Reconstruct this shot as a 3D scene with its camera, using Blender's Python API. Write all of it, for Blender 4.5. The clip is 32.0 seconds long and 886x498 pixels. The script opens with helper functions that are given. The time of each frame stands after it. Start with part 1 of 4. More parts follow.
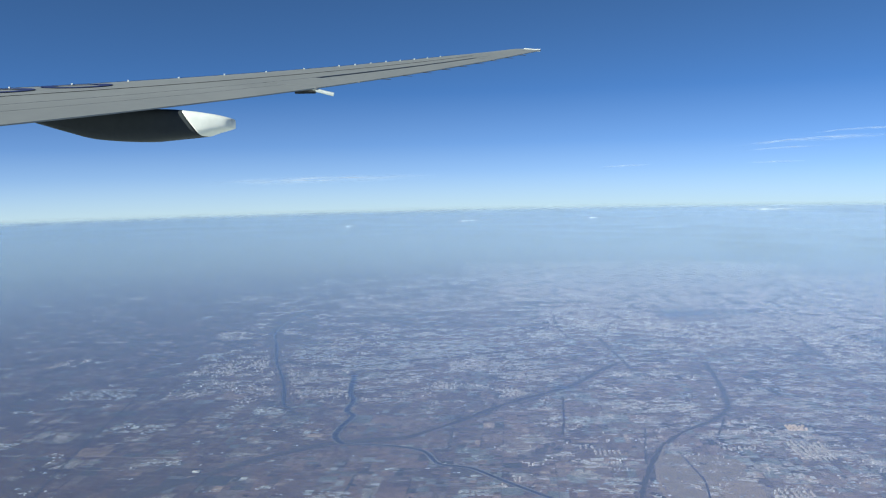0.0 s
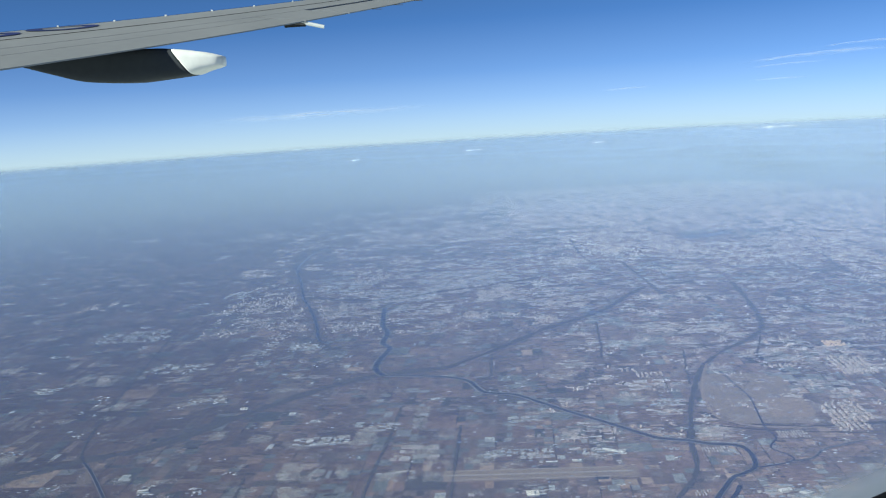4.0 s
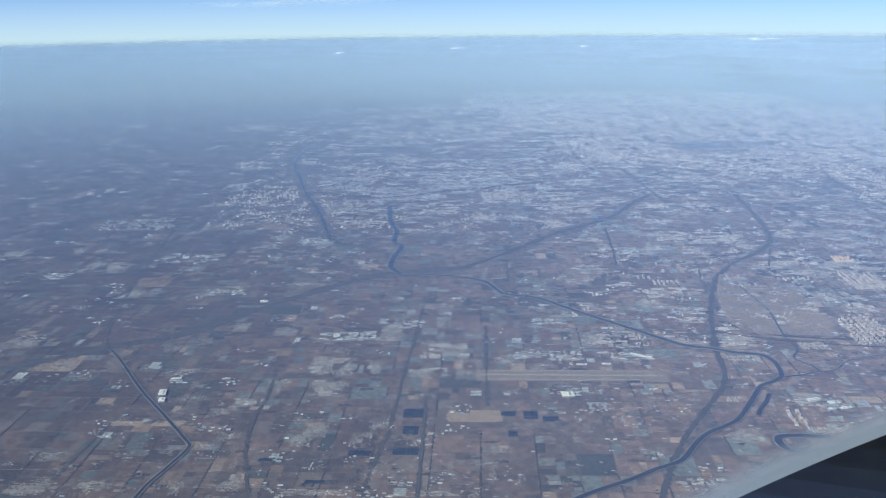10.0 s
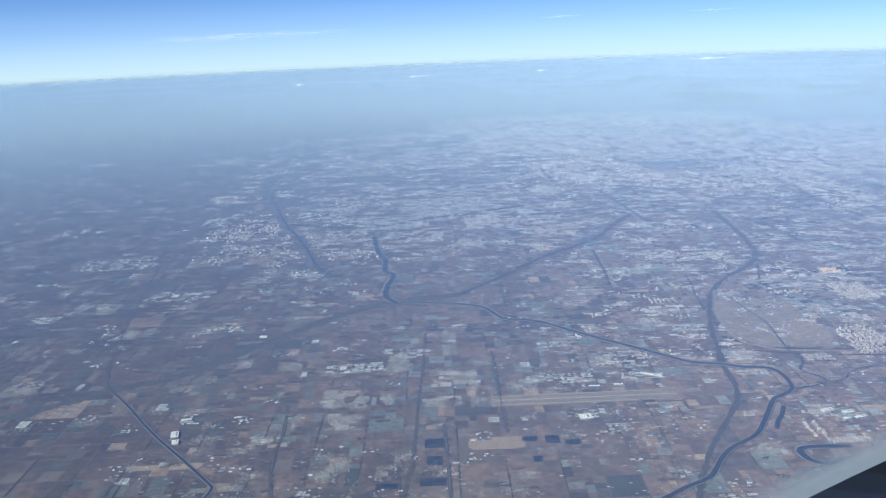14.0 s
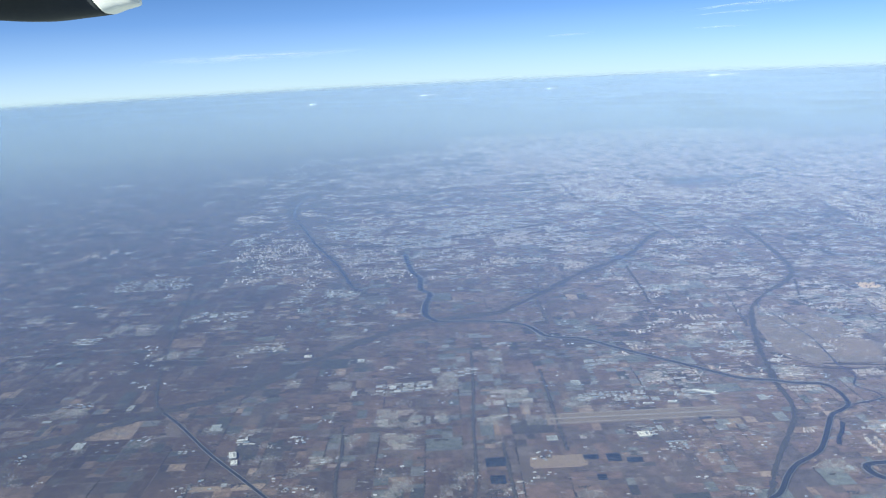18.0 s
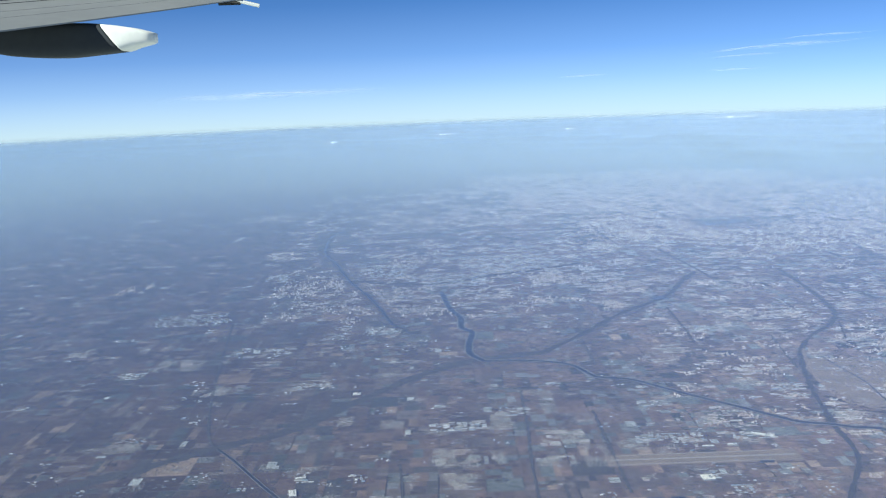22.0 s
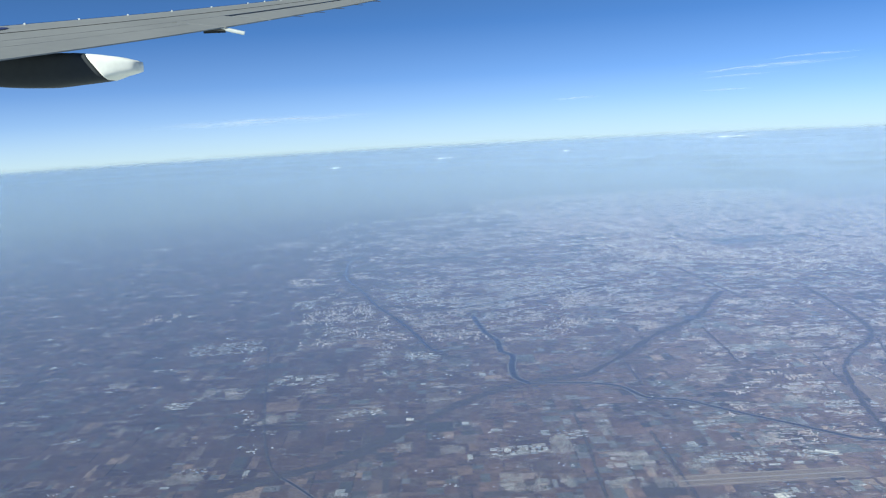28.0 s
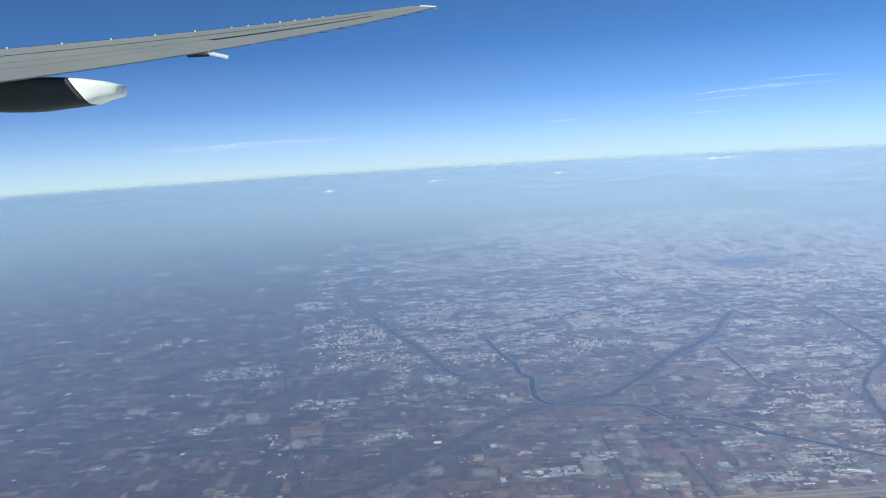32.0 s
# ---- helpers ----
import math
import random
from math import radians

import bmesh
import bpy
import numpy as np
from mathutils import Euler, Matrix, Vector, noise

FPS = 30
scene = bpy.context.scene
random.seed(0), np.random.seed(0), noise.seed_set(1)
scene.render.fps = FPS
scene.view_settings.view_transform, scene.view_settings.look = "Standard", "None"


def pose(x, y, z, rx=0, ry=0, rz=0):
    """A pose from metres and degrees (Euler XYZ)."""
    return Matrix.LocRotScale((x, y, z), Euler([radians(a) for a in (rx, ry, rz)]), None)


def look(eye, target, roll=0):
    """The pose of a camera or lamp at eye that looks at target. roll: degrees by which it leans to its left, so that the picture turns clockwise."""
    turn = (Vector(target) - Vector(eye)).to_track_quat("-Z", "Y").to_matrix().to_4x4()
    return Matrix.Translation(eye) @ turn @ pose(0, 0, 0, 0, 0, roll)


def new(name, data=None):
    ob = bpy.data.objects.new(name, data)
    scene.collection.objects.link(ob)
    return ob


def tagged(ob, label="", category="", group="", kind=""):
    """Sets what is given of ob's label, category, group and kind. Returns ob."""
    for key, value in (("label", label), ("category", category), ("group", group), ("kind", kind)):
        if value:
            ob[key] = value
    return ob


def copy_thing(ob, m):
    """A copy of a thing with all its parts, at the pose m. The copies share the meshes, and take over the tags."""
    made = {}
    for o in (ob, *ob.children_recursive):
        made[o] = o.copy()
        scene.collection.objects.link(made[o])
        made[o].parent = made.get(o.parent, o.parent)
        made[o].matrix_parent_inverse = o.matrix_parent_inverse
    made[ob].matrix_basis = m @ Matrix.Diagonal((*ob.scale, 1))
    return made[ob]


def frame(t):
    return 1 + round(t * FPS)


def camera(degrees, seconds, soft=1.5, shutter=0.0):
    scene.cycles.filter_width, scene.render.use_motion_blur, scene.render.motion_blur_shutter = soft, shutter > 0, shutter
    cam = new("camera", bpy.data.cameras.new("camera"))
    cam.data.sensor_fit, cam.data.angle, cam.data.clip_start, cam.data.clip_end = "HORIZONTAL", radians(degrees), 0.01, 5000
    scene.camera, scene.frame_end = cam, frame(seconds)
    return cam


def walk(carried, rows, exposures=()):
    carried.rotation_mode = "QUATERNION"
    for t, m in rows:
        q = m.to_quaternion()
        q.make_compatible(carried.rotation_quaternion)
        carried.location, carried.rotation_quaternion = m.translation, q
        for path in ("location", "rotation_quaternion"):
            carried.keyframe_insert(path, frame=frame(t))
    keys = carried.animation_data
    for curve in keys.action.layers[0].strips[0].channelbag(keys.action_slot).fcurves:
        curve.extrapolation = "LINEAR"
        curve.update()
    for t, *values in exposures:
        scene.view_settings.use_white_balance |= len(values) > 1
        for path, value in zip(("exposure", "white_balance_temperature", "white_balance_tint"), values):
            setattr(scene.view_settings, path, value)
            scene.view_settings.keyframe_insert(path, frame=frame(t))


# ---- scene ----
cam = camera(52.1, 32.0, 1.15)

# The plan: one metre stands for about 830 m of country, so that the cruising height is 8 m.
HEIGHT, GLOBE = 8.0, 8000.0


def eye(t):
    """The aircraft's straight, slightly climbing line."""
    s = t - 16.0
    return Vector((-(0.2781 * s + 0.000194 * s * s), -0.000607 * s * s, HEIGHT + 0.01258 * s + 0.00035 * s * s))


def sight(t, yaw, pitch, roll):
    a, b = radians(yaw), radians(pitch)
    e = eye(t)
    return look(e, e + Vector((math.sin(a) * math.cos(b), math.cos(a) * math.cos(b), math.sin(b))), roll)


PATH = [
    (0, -4.44, -4.69, -1.32),
    (0.5, -4.28, -4.81, -1.25),
    (1, -4.26, -5.05, -1.45),
    (1.5, -4.53, -5.25, -1.86),
    (2, -4.75, -5.23, -1.56),
    (2.5, -4.32, -5.43, -0.61),
    (3, -4.24, -5.64, -0.86),
    (3.5, -4.74, -6.39, -2.56),
    (4, -4.56, -9.05, -3.53),
    (4.5, -1.99, -11.54, -3.79),
    (6.5, -0.48, -7.90, 1.00),
    (7, -0.92, -6.21, 1.11),
    (7.5, -1.64, -7.40, -0.30),
    (8, -1.74, -11.02, -1.78),
    (8.5, -1.49, -12.97, -1.65),
    (9, -1.98, -13.77, -1.28),
    (9.5, -2.50, -14.68, -0.89),
    (10, -2.54, -15.46, -0.68),
    (10.5, -2.30, -15.02, -0.74),
    (11, -1.71, -14.61, -0.83),
    (11.5, -0.81, -14.43, -1.20),
    (12, -0.10, -14.24, -1.50),
    (12.5, 0.07, -13.94, -1.83),
    (13, 0.07, -13.86, -2.19),
    (13.5, 0.13, -13.91, -2.26),
    (15.5, 0.66, -13.48, -2.47),
    (16, 0.62, -13.49, -2.53),
    (16.5, 0.44, -13.35, -2.59),
    (17, 0.29, -13.06, -2.65),
    (17.5, 0.19, -12.80, -2.73),
    (18, 0.11, -12.68, -2.80),
    (18.5, -0.05, -12.55, -2.89),
    (19, -0.26, -12.18, -2.89),
    (19.5, -0.38, -11.87, -2.55),
    (20, -0.49, -11.71, -2.24),
    (20.5, -0.50, -11.47, -2.23),
    (21, -0.54, -11.15, -2.16),
    (21.5, -0.46, -10.70, -2.15),
    (22, -0.36, -10.25, -2.25),
    (22.5, -0.43, -9.98, -2.44),
    (23, -0.53, -9.91, -2.73),
    (23.5, -0.59, -10.04, -2.78),
    (24, -0.52, -9.99, -2.71),
    (24.5, -0.21, -9.64, -2.73),
    (25, 0.09, -9.28, -2.88),
    (25.5, 0.20, -9.13, -2.85),
    (27.5, 0.39, -9.00, -3.03),
    (28, 0.49, -8.81, -3.09),
    (28.5, 0.60, -8.45, -3.12),
    (29, 0.93, -7.93, -3.29),
    (29.5, 1.33, -7.68, -3.39),
    (30, 1.43, -7.47, -3.36),
    (30.5, 1.52, -7.16, -3.39),
    (31, 1.61, -7.04, -3.30),
    (31.5, 1.60, -7.20, -3.20),
    (32, 1.57, -7.46, -3.29),
]
# the automatic exposure opens while the window takes in more land
EXPOSURE = [(0, 0.5), (3, 0.52), (4, 0.52), (5.5, 0.44), (7, 0.32), (8, 0.45), (10, 0.6), (11, 0.66), (12, 0.88), (13, 0.74), (16, 0.75), (17, 0.78), (18, 0.74), (19, 0.74), (21, 0.7), (25, 0.66), (28, 0.64), (32, 0.6)]
walk(cam, [(t, sight(t, yaw, pitch, roll)) for t, yaw, pitch, roll in PATH], [(t, stops, 6450, -8) for t, stops in EXPOSURE])

# ---- light ----
SUN = Vector((-0.54, -0.38, 0.44)).normalized()
world = bpy.data.worlds.new("world")
scene.world = world
world.use_nodes = True
wn = world.node_tree.nodes
sky = wn.new("ShaderNodeTexSky")
sky.sky_type, sky.sun_disc = "NISHITA", False
sky.sun_elevation, sky.sun_rotation = math.asin(SUN.z), math.atan2(SUN.x, SUN.y) % (2 * math.pi)
sky.altitude, sky.air_density, sky.dust_density, sky.ozone_density = 7500, 0.5, 2.5, 6.5
# from this height the horizon lies two and a half degrees under the level
across, dip = wn.new("ShaderNodeTexCoord"), wn.new("ShaderNodeVectorMath")
dip.operation = "ADD"
dip.inputs[1].default_value = (0, 0, 0.041)
world.node_tree.links.new(across.outputs["Generated"], dip.inputs[0])
world.node_tree.links.new(dip.outputs[0], sky.inputs[0])
# the air whitens towards the horizon, all the way round
level, pale_air, whiten = wn.new("ShaderNodeSeparateXYZ"), wn.new("ShaderNodeValToRGB"), wn.new("ShaderNodeMix")
world.node_tree.links.new(dip.outputs[0], level.inputs[0])
world.node_tree.links.new(level.outputs[2], pale_air.inputs[0])
e = pale_air.color_ramp.elements
e[0].position, e[0].color, e[1].position, e[1].color = 0.0, (0.85, 0.85, 0.85, 1), 0.13, (0, 0, 0, 1)
for height, share in ((0.018, 0.66), (0.045, 0.34), (0.075, 0.13)):
    e.new(height).color = (share, share, share, 1)
whiten.data_type = "RGBA"
world.node_tree.links.new(pale_air.outputs[0], whiten.inputs[0])
world.node_tree.links.new(sky.outputs[0], whiten.inputs[6])
whiten.inputs[7].default_value = (3.45, 3.75, 3.95, 1)
world.node_tree.links.new(whiten.outputs[2], wn["Background"].inputs[0])
wn["Background"].inputs[1].default_value = 0.135
sun = new("sun", bpy.data.lights.new("sun", "SUN"))
sun.data.energy, sun.data.angle, sun.data.color = 5.0, radians(0.5), (1.0, 0.965, 0.92)
sun.matrix_world = look(SUN * 50, (0, 0, 0))
scene.cycles.transparent_max_bounces = 48


# ---- materials ----
def material(name, base, rough=0.85, metal=0.0, grain=0.0, vary=None, scale=1.0, bump=0.0, spread=0.0):
    """Principled paint. vary: a second colour, mixed in by noise at two sizes; spread: how far single pieces differ in value."""
    m = bpy.data.materials.new(name)
    m.use_nodes = True
    n, k = m.node_tree.nodes, m.node_tree.links
    p = n["Principled BSDF"]
    p.inputs["Roughness"].default_value, p.inputs["Metallic"].default_value = rough, metal
    p.inputs["Base Color"].default_value = (*base, 1)
    out = None
    if vary:
        at = n.new("ShaderNodeTexCoord")
        big, small = n.new("ShaderNodeTexNoise"), n.new("ShaderNodeTexNoise")
        for tex, size in ((big, scale), (small, scale * 9)):
            tex.inputs["Scale"].default_value, tex.inputs["Detail"].default_value = size, 5
            k.new(at.outputs["Object"], tex.inputs["Vector"])
        add = n.new("ShaderNodeMath")
        add.operation = "MULTIPLY_ADD"
        add.inputs[1].default_value = 0.6
        k.new(big.outputs[0], add.inputs[0])
        half = n.new("ShaderNodeMath")
        half.operation = "MULTIPLY"
        half.inputs[1].default_value = 0.4
        k.new(small.outputs[0], half.inputs[0])
        k.new(half.outputs[0], add.inputs[2])
        ramp = n.new("ShaderNodeValToRGB")
        ramp.color_ramp.elements[0].position, ramp.color_ramp.elements[1].position = 0.36, 0.64
        ramp.color_ramp.elements[0].color, ramp.color_ramp.elements[1].color = (*base, 1), (*vary, 1)
        k.new(add.outputs[0], ramp.inputs[0])
        out = ramp.outputs[0]
        k.new(out, p.inputs["Base Color"])
        if bump:
            b = n.new("ShaderNodeBump")
            b.inputs["Strength"].default_value, b.inputs["Distance"].default_value = bump, 0.02 / scale
            k.new(small.outputs[0], b.inputs["Height"])
            k.new(b.outputs[0], p.inputs["Normal"])
    if spread:
        geo, info, total, fit = n.new("ShaderNodeNewGeometry"), n.new("ShaderNodeObjectInfo"), n.new("ShaderNodeMath"), n.new("ShaderNodeMapRange")
        total.operation = "ADD"
        k.new(geo.outputs["Random Per Island"], total.inputs[0])
        k.new(info.outputs["Random"], total.inputs[1])
        fit.inputs[2].default_value, fit.inputs[3].default_value, fit.inputs[4].default_value = 2.0, 1 - spread, 1 + spread
        k.new(total.outputs[0], fit.inputs[0])
        hsv = n.new("ShaderNodeHueSaturation")
        k.new(fit.outputs[0], hsv.inputs["Value"])
        if out:
            k.new(out, hsv.inputs["Color"])
        else:
            hsv.inputs["Color"].default_value = (*base, 1)
        k.new(hsv.outputs[0], p.inputs["Base Color"])
    return m


def palette(name, colours, rough=0.9, scale=2.0, broad=0.5, depth=0.1, east=0.0):
    """Each piece takes one of the colours at random, with a noise of its own over it."""
    m = bpy.data.materials.new(name)
    m.use_nodes = True
    n, k = m.node_tree.nodes, m.node_tree.links
    p = n["Principled BSDF"]
    p.inputs["Roughness"].default_value = rough
    geo, info, total, part_of = n.new("ShaderNodeNewGeometry"), n.new("ShaderNodeObjectInfo"), n.new("ShaderNodeMath"), n.new("ShaderNodeMath")
    total.operation, part_of.operation = "ADD", "FRACT"
    k.new(geo.outputs["Random Per Island"], total.inputs[0])
    k.new(info.outputs["Random"], total.inputs[1])
    k.new(total.outputs[0], part_of.inputs[0])
    ramp = n.new("ShaderNodeValToRGB")
    ramp.color_ramp.interpolation = "CONSTANT"
    r = ramp.color_ramp
    while len(r.elements) < len(colours):
        r.elements.new(0.5)
    for i, c in enumerate(colours):
        r.elements[i].position, r.elements[i].color = i / len(colours), (*c, 1)
    k.new(part_of.outputs[0], ramp.inputs[0])
    at, tex, fit, hsv = n.new("ShaderNodeTexCoord"), n.new("ShaderNodeTexNoise"), n.new("ShaderNodeMapRange"), n.new("ShaderNodeHueSaturation")
    tex.inputs["Scale"].default_value, tex.inputs["Detail"].default_value = scale, 6
    k.new(at.outputs["Object"], tex.inputs["Vector"])
    fit.inputs[1].default_value, fit.inputs[2].default_value, fit.inputs[3].default_value, fit.inputs[4].default_value = 0.3, 0.7, 0.72, 1.28
    k.new(tex.outputs[0], fit.inputs[0])
    wide, reach, both = n.new("ShaderNodeTexNoise"), n.new("ShaderNodeMapRange"), n.new("ShaderNodeMath")
    wide.inputs["Scale"].default_value, wide.inputs["Detail"].default_value = broad, 4
    k.new(at.outputs["Object"], wide.inputs["Vector"])
    reach.inputs[1].default_value, reach.inputs[2].default_value, reach.inputs[3].default_value, reach.inputs[4].default_value = 0.35, 0.65, 1 - depth, 1 + depth
    k.new(wide.outputs[0], reach.inputs[0])
    both.operation = "MULTIPLY"
    k.new(fit.outputs[0], both.inputs[0])
    k.new(reach.outputs[0], both.inputs[1])
    if east:  # the colours grow paler from west to east
        sep, slope, more = n.new("ShaderNodeSeparateXYZ"), n.new("ShaderNodeMapRange"), n.new("ShaderNodeMath")
        k.new(at.outputs["Object"], sep.inputs[0])
        slope.inputs[1].default_value, slope.inputs[2].default_value, slope.inputs[3].default_value, slope.inputs[4].default_value = -8, 8, 1 - east, 1 + east
        k.new(sep.outputs[0], slope.inputs[0])
        more.operation = "MULTIPLY"
        k.new(both.outputs[0], more.inputs[0])
        k.new(slope.outputs[0], more.inputs[1])
        both = more
    k.new(both.outputs[0], hsv.inputs["Value"])
    k.new(ramp.outputs[0], hsv.inputs["Color"])
    k.new(hsv.outputs[0], p.inputs["Base Color"])
    return m


SOIL = material("bare_soil", (0.075, 0.06, 0.054), 0.95, vary=(0.12, 0.092, 0.078), scale=0.35)
FIELD = palette("field_soil", [(0.101, 0.068, 0.058), (0.086, 0.061, 0.053), (0.11, 0.074, 0.061), (0.074, 0.055, 0.05), (0.094, 0.069, 0.06), (0.122, 0.083, 0.067), (0.078, 0.061, 0.056), (0.102, 0.071, 0.06), (0.108, 0.087, 0.078), (0.066, 0.052, 0.049), (0.096, 0.065, 0.055), (0.098, 0.076, 0.067)], scale=6.0, broad=0.55, depth=0.28, east=0.45)
GREY_PLOT = palette("pale_plots", [(0.11, 0.111, 0.103), (0.095, 0.1, 0.092), (0.124, 0.124, 0.118), (0.104, 0.1, 0.093), (0.139, 0.137, 0.131), (0.087, 0.092, 0.087)], scale=9.0, broad=0.7, depth=0.25, east=0.4)
TAN_PLOT = palette("stubble_plots", [(0.165, 0.115, 0.085), (0.142, 0.1, 0.08), (0.19, 0.14, 0.105), (0.125, 0.09, 0.073)], scale=7.0, broad=0.7, depth=0.25, east=0.25)
DARK_PLOT = palette("orchard_plots", [(0.045, 0.043, 0.042), (0.055, 0.05, 0.046), (0.04, 0.043, 0.04), (0.06, 0.052, 0.047)], scale=16.0, broad=0.7, depth=0.25)
LANE = material("dirt_lane", (0.052, 0.046, 0.043), 0.95, vary=(0.075, 0.064, 0.058), scale=5)
STRIP = material("dry_grass", (0.21, 0.158, 0.12), 0.95, vary=(0.15, 0.122, 0.1), scale=2)
TAN = material("dry_earth", (0.24, 0.18, 0.135), 0.95, vary=(0.18, 0.135, 0.105), scale=3)
WOOD = material("bare_trees", (0.03, 0.03, 0.031), 0.95, vary=(0.05, 0.045, 0.041), scale=4, spread=0.3)
ASPHALT = material("asphalt", (0.055, 0.055, 0.058), 0.9, vary=(0.085, 0.08, 0.078), scale=6)
CONCRETE = material("runway_concrete", (0.26, 0.235, 0.2), 0.85, vary=(0.2, 0.18, 0.155), scale=5)
WATER = material("river_water", (0.023, 0.026, 0.034), 0.3, vary=(0.034, 0.038, 0.047), scale=2)
WATER.node_tree.nodes["Principled BSDF"].inputs["Specular IOR Level"].default_value = 0.06
BANK = material("stone_bank", (0.19, 0.178, 0.162), 0.9, vary=(0.12, 0.112, 0.104), scale=3)
POND = palette("dark_panels", [(0.02, 0.026, 0.035), (0.028, 0.035, 0.045), (0.035, 0.042, 0.05)], 0.35)
YARD = palette("village_yards", [(0.175, 0.148, 0.134), (0.225, 0.197, 0.182), (0.125, 0.108, 0.1), (0.2, 0.158, 0.136), (0.265, 0.242, 0.225), (0.15, 0.147, 0.138)], scale=14, east=0.45)
ROOFS = palette("house_roofs", [(0.195, 0.193, 0.183), (0.25, 0.243, 0.228), (0.155, 0.15, 0.144), (0.23, 0.155, 0.128), (0.315, 0.305, 0.288), (0.132, 0.126, 0.12), (0.208, 0.214, 0.205), (0.18, 0.165, 0.155)])
SHED = palette("metal_roofs", [(0.32, 0.322, 0.318), (0.25, 0.266, 0.282), (0.42, 0.413, 0.4), (0.19, 0.232, 0.28), (0.265, 0.25, 0.235), (0.165, 0.163, 0.168), (0.23, 0.233, 0.228)], 0.6)
CITY_PAVING = palette("city_paving", [(0.34, 0.272, 0.236), (0.29, 0.24, 0.212), (0.38, 0.312, 0.272), (0.23, 0.2, 0.18)], scale=9)
GLASSHOUSE = palette("plastic_tunnels", [(0.238, 0.252, 0.259), (0.288, 0.295, 0.288), (0.194, 0.209, 0.209)], 0.6)
RENDERED = palette("tower_walls", [(0.44, 0.35, 0.295), (0.47, 0.395, 0.35), (0.37, 0.29, 0.24), (0.28, 0.25, 0.23), (0.5, 0.45, 0.41), (0.33, 0.295, 0.27)], 0.8)
WHITE_ROOF = palette("white_roofs", [(0.62, 0.61, 0.57), (0.55, 0.54, 0.52), (0.66, 0.63, 0.56)], 0.6)
ORANGE = palette("ochre_walls", [(0.72, 0.5, 0.32), (0.66, 0.46, 0.3)], 0.8)
FLATROOF = palette("flat_roofs", [(0.3, 0.29, 0.28), (0.22, 0.21, 0.21), (0.38, 0.37, 0.36)])


# ---- shapes ----
def gz(x, y):
    """The height of the round ground."""
    return -(x * x + y * y) / (2 * GLOBE)


class Soup:
    """Vertices and faces of one mesh."""

    def __init__(self):
        self.v, self.f, self.m = [], [], []

    def quad(self, a, b, c, d, mat=0):
        i = len(self.v)
        self.v += [a, b, c, d]
        self.f.append((i, i + 1, i + 2, i + 3))
        self.m.append(mat)

    def box(self, x, y, w, d, h, turn=0.0, top=1, side=0, gable=0.0, base=None):
        """A building's body; gable: the height of the ridge over the eaves."""
        c, s = math.cos(turn), math.sin(turn)
        z = (gz(x, y) + 0.004) if base is None else base
        i = len(self.v)
        for zz in (z, z + h):
            for u, v in ((-w, -d), (w, -d), (w, d), (-w, d)):
                self.v.append((x + (u * c - v * s) / 2, y + (u * s + v * c) / 2, zz))
        self.f += [(i, i + 1, i + 5, i + 4), (i + 1, i + 2, i + 6, i + 5), (i + 2, i + 3, i + 7, i + 6), (i + 3, i, i + 4, i + 7)]
        self.m += [side] * 4
        if gable:
            for u in (-w, w):
                self.v.append((x + u * c / 2, y + u * s / 2, z + h + gable))
            self.f += [(i + 4, i + 5, i + 9, i + 8), (i + 6, i + 7, i + 8, i + 9), (i + 5, i + 6, i + 9), (i + 7, i + 4, i + 8)]
            self.m += [top, top, side, side]
        else:
            self.f.append((i + 4, i + 5, i + 6, i + 7))
            self.m.append(top)

    def mesh(self, name, mats):
        me = bpy.data.meshes.new(name)
        me.from_pydata(self.v, [], self.f)
        for m in mats:
            me.materials.append(m)
        if len(mats) > 1:
            me.polygons.foreach_set("material_index", self.m)
        me.update()
        return me


def part(name, soup, mats, parent, label=""):
    ob = new(name, soup.mesh(name, mats if isinstance(mats, (list, tuple)) else [mats]) if isinstance(soup, Soup) else soup)
    ob.parent = parent
    return tagged(ob, label)


def thing(name, label, category, group="", kind="", at=(0, 0, 0)):
    ob = new(name)
    ob.location = at
    ob.empty_display_size = 0.1
    return tagged(ob, label, category, group, kind)


def smooth(points, steps=6):
    """A curve through the points."""
    p = [points[0], *points, points[-1]]
    out = []
    for i in range(1, len(p) - 2):
        a, b, c, d = (Vector(q) for q in p[i - 1:i + 3])
        for j in range(steps):
            t = j / steps
            out.append(0.5 * (2 * b + (c - a) * t + (2 * a - 5 * b + 4 * c - d) * t * t + (3 * b - a - 3 * c + d) * t ** 3))
    return out + [Vector(points[-1])]


def ribbon(soup, line, width, lift, jitter=0.0, mat=0, shift=0.0):
    """A strip of ground along a line."""
    rows = []
    for i, p in enumerate(line):
        t = (line[min(i + 1, len(line) - 1)] - line[max(i - 1, 0)]).normalized()
        side = Vector((-t.y, t.x))
        w = width / 2 * (1 + jitter * random.uniform(-1, 1))
        a, b = p + side * (w + shift), p - side * (w - shift)
        rows.append(((a.x, a.y, gz(a.x, a.y) + lift), (b.x, b.y, gz(b.x, b.y) + lift)))
    i = len(soup.v)
    for a, b in rows:
        soup.v += [a, b]
    for j in range(len(rows) - 1):
        soup.f.append((i + 2 * j + 1, i + 2 * j + 3, i + 2 * j + 2, i + 2 * j))
        soup.m.append(mat)


def patch(soup, x, y, w, d, lift=0.005, mat=0):
    soup.quad(*((u, v, gz(u, v) + lift) for u, v in ((x - w / 2, y - d / 2), (x + w / 2, y - d / 2), (x + w / 2, y + d / 2), (x - w / 2, y + d / 2))), mat)


